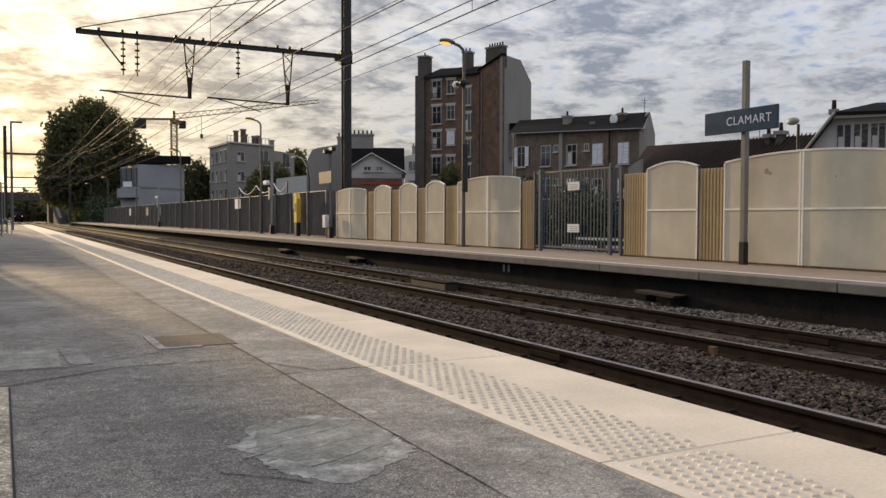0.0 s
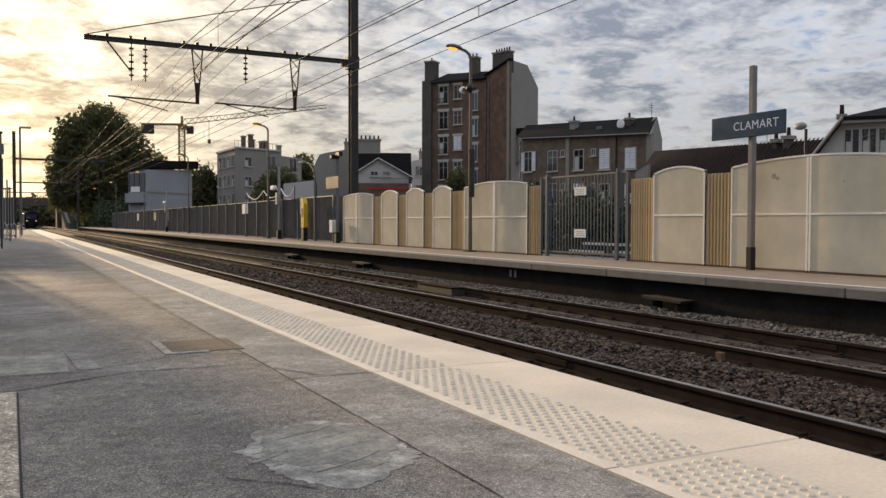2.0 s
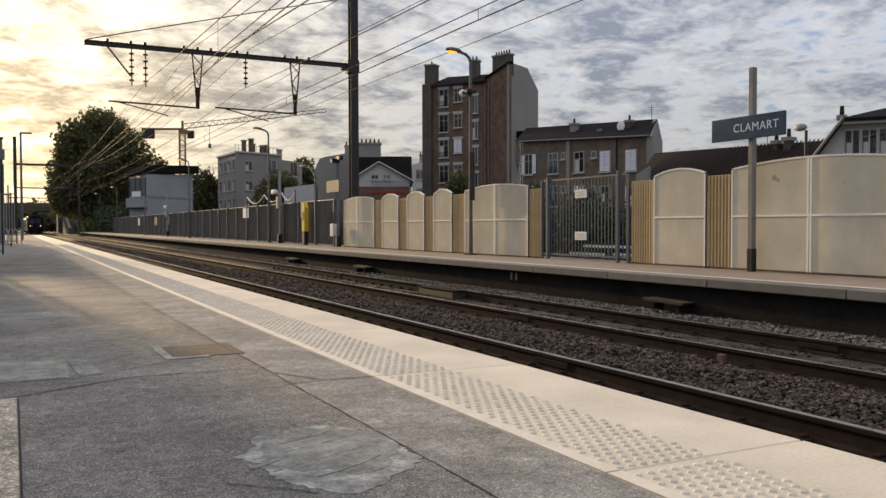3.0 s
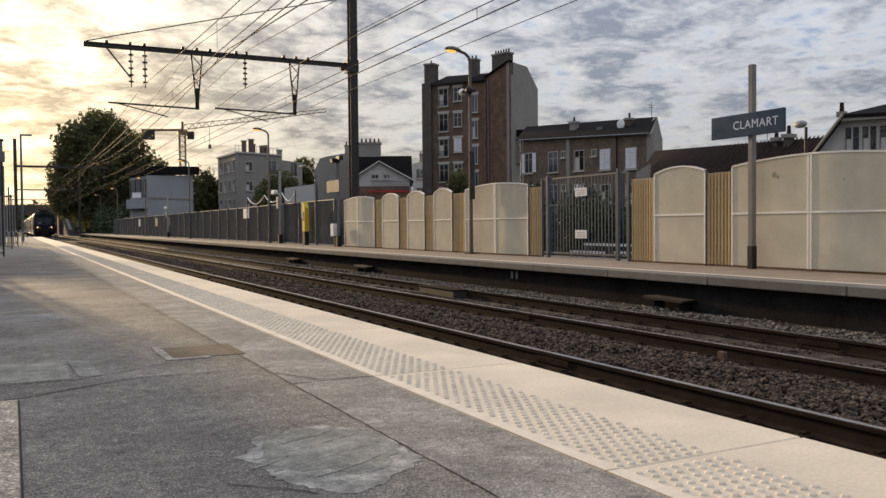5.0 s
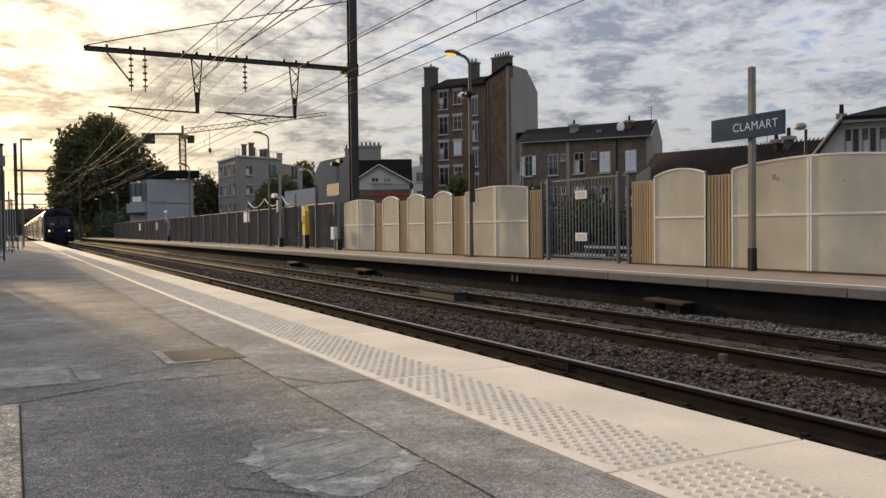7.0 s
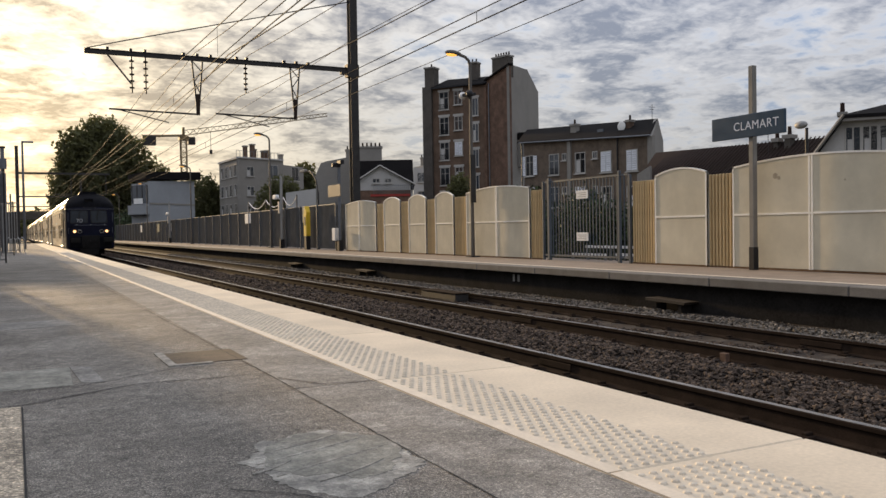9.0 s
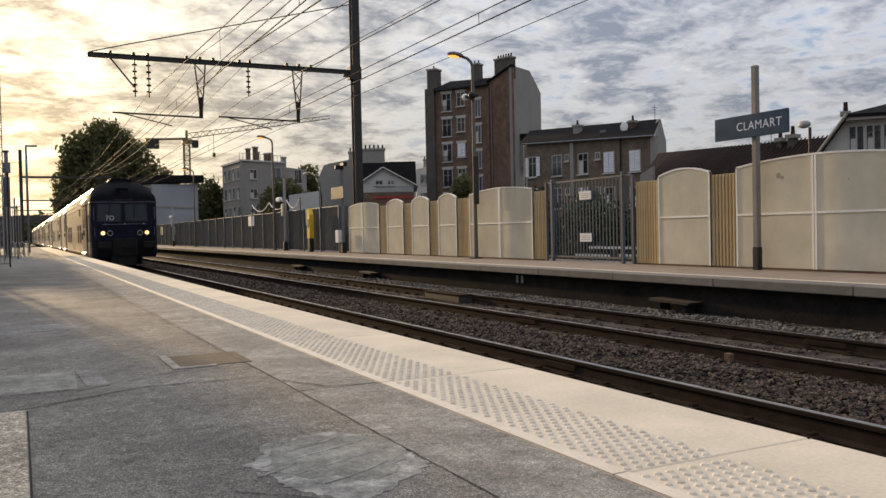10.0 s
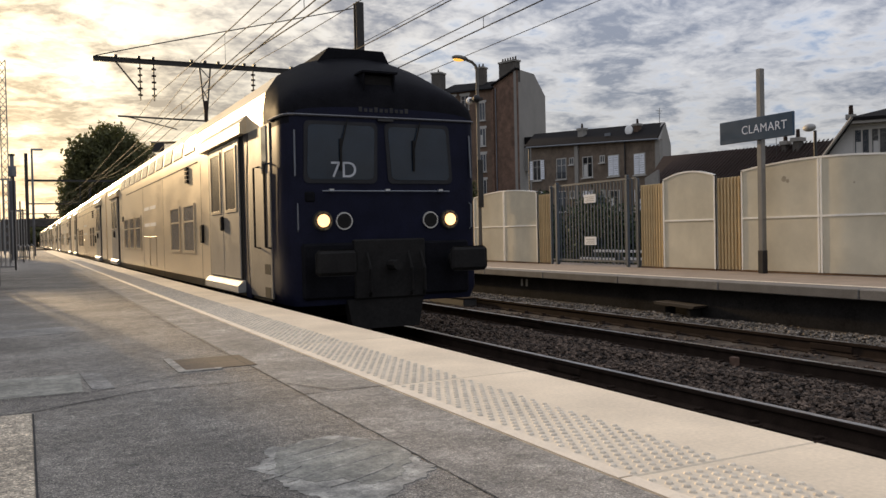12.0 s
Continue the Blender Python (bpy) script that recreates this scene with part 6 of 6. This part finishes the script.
    # low pale barriers behind the gate
    for y0, y1, z in ((15.4, 17.4, 0.30), (14.95, 16.2, 0.12), (16.6, 18.0, 0.10)):
        b = thing("low_barrier", (13.0, 0, 0), "low pale steel barrier behind the gate", "barrier", "low barriers")
        part("top_rail", box((-0.03, y0, z), (0.03, y1, z + 0.06)), M["white"], b)
        for y in (y0, (y0 + y1) / 2, y1 - 0.05):
            part("leg", box((-0.02, y, -0.003), (0.02, y + 0.05, z)), M["steel"], b)
    l = thing("garden_lamp", (23.2, 19.1, 0), "grey street lamp behind the barrier", "lamp post")
    part("pole", bar([(0, 0, GZ), (0, 0, 3.95)], 0.05, 8), M["steel_dark"], l)
    hd = bmesh.new()
    bmesh.ops.create_uvsphere(hd, u_segments=10, v_segments=6, radius=1.0)
    for v in hd.verts:
        v.co = Vector((v.co.x * 0.12 - 0.12, v.co.y * 0.26 + 0.12, 4.05 + v.co.z * 0.13))
    part("head", hd, M["post_grey"], l, smooth=True)


# ---- overhead line in the distance and posts of the near platform ----
SHADE_WING_Y = 42.0    # the shade block's second wing begins here, past a gap that lets the sun through


def build_distance():
    for y, xm, x0, x1 in ((100.0, 0.42, 0.3, 9.6), (160.0, 10.6, 0.5, 10.8), (215.0, -0.6, -0.8, 10.0), (262.0, 11.5, 0.0, 11.6)):
        t = thing("catenary_mast", (0, y, 0), "dark distant catenary mast with a cantilever beam", "catenary mast", "distant masts")
        part("mast_column", box((xm - 0.17, -0.17, -0.95), (xm + 0.17, 0.17, 10.4), 0.01), M["steel_dark"], t)
        part("beam", box((x0, -0.1, 7.40), (x1, 0.1, 7.62)), M["steel_dark"], t)
        for x in (TRACK_1, TRACK_2):
            part("dropper", bar([(x + 1.2, 0, 7.4), (x + 1.2, 0, 5.2)], 0.05, 5), M["steel_dark"], t)
            part("steady_arm", bar([(x + 1.2, 0, 5.3), (x - 0.6, 0, 5.25)], 0.035, 5), M["steel_dark"], t)
    for y in (65.7, 89.4, 114.6, 137.9):
        build_lamp(12.05, y)
    # near platform, beyond the open stretch
    l = thing("tall_lamp", (0.60, 60.0, 0), "slim grey lamp post on the near platform", "lamp post")
    part("pole", bar([(0, 0, 0), (0, 0, 6.85)], 0.09, 8, 0.06), M["steel"], l)
    part("head", box((-0.05, -0.12, 6.78), (0.65, 0.12, 6.90), 0.03), M["post_grey"], l)
    p = thing("signal_post", (-0.42, 46.0, 0), "grey railway signal post with a round top", "signal post")
    part("pole", bar([(0, 0, 0), (0, 0, 3.9)], 0.14, 8), M["steel"], p)
    part("upper_pole", bar([(0, 0, 3.9), (0, 0, 5.1)], 0.09, 8), M["steel"], p)
    part("collar", bar([(0, 0, 4.1), (0, 0, 4.2), (0, 0, 4.55), (0, 0, 4.6)], 0.19, 10), M["steel"], p)
    part("cap", bar([(0, 0, 5.1), (0, 0, 5.2)], 0.14, 8), M["steel_dark"], p)
    for x, y, w, h in ((-0.80, 18.9, 0.36, 2.55), (-0.62, 29.5, 0.40, 2.9), (-0.28, 41.0, 0.28, 2.3), (-0.05, 48.5, 0.3, 2.6)):
        s = thing("platform_screen", (x, y, 0), "grey barred metal screen at the platform's back", "screen", "platform screens")
        for k in range(1, int(2 * w / 0.12)):
            part("bar", box((-w + 0.12 * k, -0.02, 0.12), (-w + 0.12 * k + 0.035, 0.02, h - 0.02)), M["post_grey"], s)
        for z in (0.12, h - 0.05):
            part("rail", box((-w + 0.05, -0.025, z - 0.03), (w - 0.05, 0.025, z + 0.02)), M["post_grey"], s)
        for dx in (-w, w - 0.05):
            part("post", box((dx, -0.06, 0), (dx + 0.05, 0.06, h + 0.05)), M["steel_dark"], s)
    r = thing("cycle_rack", (0.0, 47.0, 0), "bright metal cycle rack on the near platform", "cycle rack")
    for k in range(4):
        part("hoop", bar([(-0.35 + 0.2 * k, 0.3 * k, 0), (-0.35 + 0.2 * k, 0.3 * k, 0.65), (-0.25 + 0.2 * k, 0.3 * k, 0.78), (-0.15 + 0.2 * k, 0.3 * k, 0.65), (-0.15 + 0.2 * k, 0.3 * k, 0)], 0.03, 6), M["chrome"], r)
    m = thing("lattice_mast", (-1.1, 70.0, 0), "slim lattice radio mast beyond the platform", "mast")
    b = bmesh.new()
    for k in range(24):
        z = 0.6 * k
        for s in (-0.22, 0.22):
            tube(b, [(s, 0, z), (s, 0, z + 0.6)], 0.035, 4)
        tube(b, [(-0.22, 0, z), (0.22, 0, z + 0.6)], 0.022, 4)
        tube(b, [(0.22, 0, z), (-0.22, 0, z + 0.6)], 0.022, 4)
    part("lattice", b, M["steel"], m)
    # plain block added outside the view, only to shade the near platform
    s = thing("shade_block", (0, 0, 0), "unseen block added at the platform's back for its shade", "building")
    part("wall", box((-12.0, 16.0, 0), (-1.62, 27.6, 6.2), 0.02), M["render_grey"], s)
    part("roof", box((-12.3, 15.8, 6.2), (-1.60, 27.7, 6.4)), M["roof_dark"], s)
    part("wing", box((-12.0, SHADE_WING_Y, 0), (-1.62, 62.0, 4.5), 0.02), M["render_grey"], s)
    part("wing_roof", box((-12.3, SHADE_WING_Y - 0.1, 4.5), (-1.60, 62.1, 4.7)), M["roof_dark"], s)


def build_bridge():
    """Road bridge over the line, with brick abutments and a railing."""
    b = thing("road_bridge", (0, 236.0, 0), "sooty road bridge over the distant tracks", "bridge")
    part("deck", box((-40, 0, 4.95), (30, 8, 5.9)), M["brick_sooty"], b)
    part("parapet", box((-40, -0.15, 5.9), (30, 0.15, 6.7)), M["brick_sooty"], b)
    part("coping", box((-40, -0.25, 6.7), (30, 0.25, 6.82)), M["coping"], b)
    part("abutment", box((10.6, 0.0, GZ), (30, 8, 4.95)), M["brick_sooty"], b, "greyed brick abutment")
    part("abutment", box((-40, 0.0, GZ), (1.4, 8, 4.95)), M["brick_sooty"], b)
    w = thing("wing_wall", (0, 0, 0), "sloping brick wing wall beside the bridge", "wall")
    part("wall", extrude([(206.0, GZ), (235.9, GZ), (235.9, 4.9), (228.0, 4.4), (206.0, 0.6)], "x", 11.4, 12.0), M["brick_sooty"], w)


# ---- surface of the near platform ----
def blob(cx, cy, rx, ry, z, seed, n=150, rough=0.10, drag=0.10):
    """A trowelled smear: ragged outline, pulled out in the direction of the trowel."""
    rng = random.Random(seed)
    r, v, radii = 0.0, 0.0, []
    for k in range(n):
        v = 0.75 * v + rng.gauss(0, rough * 0.16)
        r = 0.95 * r + v
        radii.append(r + rng.gauss(0, rough * 0.10))
    lead = radii[-1] - radii[0]
    out = []
    for k in range(n):
        a = k * math.tau / n
        q = 1 + radii[k] - lead * k / (n - 1) + drag * abs(math.cos(a)) * rng.random()
        out.append((cx + rx * q * math.cos(a), cy + ry * q * math.sin(a)))
    return extrude(out, "z", -0.02, z)


def streak(x0, y0, x1, y1, w, z, seed):
    """A long thin trowel mark with frayed sides."""
    rng = random.Random(seed)
    n = 24
    d = Vector((x1 - x0, y1 - y0, 0)).normalized()
    side = Vector((-d.y, d.x, 0))
    hi, lo = [], []
    for k in range(n + 1):
        f = k / n
        p = Vector((x0 + (x1 - x0) * f, y0 + (y1 - y0) * f, 0)) + side * 0.02 * math.sin(2.2 * f + seed)
        h = w * math.sin(math.pi * min(max(f, 0.03), 0.97)) * (0.5 + 0.8 * rng.random())
        hi.append((p + side * h).to_2d())
        lo.append((p - side * h).to_2d())
    return extrude([tuple(p) for p in hi + lo[::-1]], "z", 0.0, z)


def crack(pts, w, z, seed, name="crack"):
    """A thin wandering dark seam."""
    rng = random.Random(seed)
    bm = bmesh.new()
    line = []
    for (x0, y0), (x1, y1) in zip(pts, pts[1:]):
        n = max(2, int(math.hypot(x1 - x0, y1 - y0) / 0.06))
        line += [(x0 + (x1 - x0) * k / n, y0 + (y1 - y0) * k / n) for k in range(n)]
    line.append(pts[-1])
    prev = None
    for i, (x, y) in enumerate(line):
        a, b = line[max(0, i - 1)], line[min(len(line) - 1, i + 1)]
        d = Vector((b[0] - a[0], b[1] - a[1], 0)).normalized()
        s = Vector((-d.y, d.x, 0)) * w * (0.4 + 0.8 * rng.random())
        c = Vector((x + rng.uniform(-1, 1) * w * 0.8, y + rng.uniform(-1, 1) * w * 0.8, z))
        cur = (bm.verts.new(c - s), bm.verts.new(c + s))
        if prev:
            bm.faces.new((prev[0], prev[1], cur[1], cur[0]))
        prev = cur
    return bm


def build_platform_details():
    p = bpy.data.objects["platform_near"]
    part("patch_rim", blob(1.04, 2.99, 0.275, 0.40, 0.003, 8, 170, 0.10), M["cement_rim"], p, "pale feathered rim of cement")
    part("cement_patch", blob(1.06, 2.99, 0.235, 0.345, 0.0042, 15, 170, 0.08, 0.04), M["cement"], p, "smeared cement patch")
    for k, (x0, y0, x1, y1, w) in enumerate(((0.80, 2.80, 1.28, 3.02, 0.009), (0.78, 2.98, 1.24, 3.20, 0.007), (0.84, 3.14, 1.16, 3.30, 0.010), (0.90, 2.70, 1.20, 2.84, 0.007), (0.72, 2.90, 0.90, 2.97, 0.014))):
        part("trowel_mark", streak(x0, y0, x1, y1, w, 0.0052 + 0.0004 * k, k + 1), M["cement_rim"], p)
    part("cement_patch", extrude([(-0.7, 5.15), (0.28, 5.15), (0.30, 5.85), (-0.7, 5.95)], "z", -0.02, 0.003), M["cement"], p, "pale rectangular repair")
    part("cement_patch", extrude([(0.33, 5.2), (0.45, 5.15), (0.42, 5.80), (0.30, 5.88)], "z", -0.02, 0.004), M["concrete"], p)
    part("cement_patch", extrude([(-0.5, 8.4), (0.5, 8.6), (0.45, 9.2), (-0.5, 9.2)], "z", -0.02, 0.003), M["concrete"], p)
    part("pale_slab", box((-3.0, -4.0, -0.03), (0.015, 4.62, 0.008), 0.004), M["warm_lit_slab"], p, "concrete slab with a raised edge, warm light in its colour")
    part("slab_gap", box((0.016, -4.0, -0.02), (0.024, 4.62, 0.003)), M["dark_seam"], p)
    # inspection cover
    h = thing("inspection_cover", (1.12, 5.85, 0), "rusty inspection cover in a pale frame", "manhole cover")
    part("cover", box((-0.20, -0.27, -0.02), (0.26, 0.27, 0.004)), mat("rusty_cover", (0.095, 0.075, 0.055), 0.85, var=0.45, scale=8, fine=60, bump=0.5), h)
    part("rim", boxes(((-0.26, -0.33, -0.02), (-0.205, 0.33, 0.008)), ((-0.205, -0.33, -0.02), (0.02, -0.275, 0.008))), M["cement_rim"], h, "pale worn rim")
    # seams and cracks
    for k, (pts, w) in enumerate((
            ([(SEAM_X - 0.006, -4), (SEAM_X - 0.006, 2.6), (SEAM_X - 0.012, 4.9), (1.30, 8.0), (1.27, 12.5), (1.26, 20)], 0.0035),
            ([(-1.5, 4.72), (0.0, 4.66), (0.6, 4.98), (1.0, 4.95), (1.36, 4.94)], 0.007),
            ([(1.34, 4.75), (1.5, 4.42), (1.80, 4.36)], 0.006),
            ([(-1.0, 5.08), (0.3, 5.10), (0.9, 5.42), (1.34, 5.35)], 0.005),
            ([(-2.0, 13.2), (0.3, 13.0), (0.9, 12.6), (1.25, 12.55)], 0.014),
            ([(0.62, 2.75), (0.78, 2.62), (0.86, 2.52)], 0.004),
            ([(-1.5, 17.5), (1.3, 17.1)], 0.012), ([(-1.5, 8.3), (0.6, 8.35), (1.0, 8.1)], 0.006))):
        part("crack", crack(pts, w, 0.0045, k), M["dark_seam"], p)


def build_stones():
    """Ballast as loose broken stones on the bed, nearest stretches."""
    rng = np.random.default_rng(21)
    base = np.array([(1, 0, 0), (-1, 0, 0), (0, 1, 0), (0, -1, 0), (0, 0, 1), (0, 0, -1)], float)
    tri = np.array([(0, 2, 4), (2, 1, 4), (1, 3, 4), (3, 0, 4), (2, 0, 5), (1, 2, 5), (3, 1, 5), (0, 3, 5)])
    V, F, count = [], [], 0
    zones = ((5.36, 7.08, 3.5, 16, 16000, -0.715, 1.0, "stone"), (5.36, 7.08, 16, 45, 7000, -0.715, 1.3, "stone"),
             (8.86, 9.98, 5.0, 22, 11000, -0.655, 1.0, "stone_far"), (8.86, 9.98, 22, 60, 4000, -0.655, 1.4, "stone_far"),
             (7.34, 8.64, 4.5, 30, 7500, -0.765, 1.0, "stone"), (5.36, 7.08, 45, 100, 3000, -0.715, 2.0, "stone"))
    groups = {}
    for x0, x1, y0, y1, n, z, sc, m in zones:
        V, F = groups.setdefault(m, ([], []))
        u = rng.random(n)
        ys = y0 + (y1 - y0) * u ** 1.3
        xs = x0 + (x1 - x0) * rng.random(n)
        hump = rng.normal(0, 0.012, n) + 0.05 * np.sin((xs - x0) / (x1 - x0) * np.pi) + 0.02 * np.sin(ys * 3.1 + xs * 5)
        s = (0.013 + 0.021 * rng.random(n)) * sc
        for i in range(n):
            rot = np.linalg.qr(rng.normal(size=(3, 3)))[0]
            p = (base * (0.7 + 0.6 * rng.random((6, 1)))) @ rot * s[i] * np.array((1.1, 1.1, 0.8)) + (xs[i], ys[i], z + hump[i])
            o = len(V)
            V.extend(p.tolist())
            F.extend((tri + o).tolist())
    for m, (V, F) in groups.items():
        me = bpy.data.meshes.new("ballast_stones")
        me.from_pydata(V, [], F)
        me.materials.append(M[m])
        tagged(new("ballast_stones", me), "broken dark brown ballast stones" if m == "stone" else "broken pale grey ballast stones", "ballast", kind="stuff")


# ---- build ----
build_ground()
build_near_platform()
build_far_platform()
build_tower()
build_row_house()
build_low_house()
build_white_villa()
build_left_houses()
build_flats()
build_crane()
build_mast()
build_wires()
build_gate()
build_fence()
build_lamp(12.05, 21.65)
build_lamp(12.05, 43.46)
build_sign()
train = build_train()
build_plants()
build_far_details()
build_distance()
build_bridge()
build_platform_details()
mk = thing("distance_marker", (FAR_EDGE + 0.198, 0, 0), "faded pale marks painted on the platform wall", "marking")
for yy in (16.05, 15.85):
    part("painted_mark", box((-0.004, yy - 0.04, -0.36), (0.0, yy + 0.04, -0.20)), M["post_grey"], mk)
bx = thing("track_box", (8.55, 16.6, RAIL_Z - 0.17), "dark metal equipment box beside the rail", "equipment box")
part("box_body", box((-0.22, -0.85, 0), (0.10, 0.85, 0.17), 0.02), M["steel_dark"], bx)
part("box_lid", box((-0.24, -0.88, 0.17), (0.12, 0.88, 0.19), 0.005), M["rail"], bx)
red = thing("red_marker", (7.12, 6.98, -0.71), "small red marker block beside the rail", "marker")
part("marker_block", box((-0.02, -0.05, 0), (0.045, 0.05, 0.10), 0.008), M["brick_red"], red)
build_barrier()
build_track(TRACK_1, "near railway track with rusty rails and polished heads")
build_track(TRACK_2, "far railway track with rusty rails and polished heads")
build_stones()


def motions():
    rows = []
    for i in range(49):
        s = 12.0 - 0.25 * i
        y = 10.57 + 14.1 * s + 0.7 * s * s
        drift = 0.22 * (1 - math.exp(-(y - 10.57) / 30.0))
        rows.append((12.0 - s, pose(TRACK_1 - drift, y * (1 - drift / TRACK_1), 0)))
    walk(train, rows)


motions()
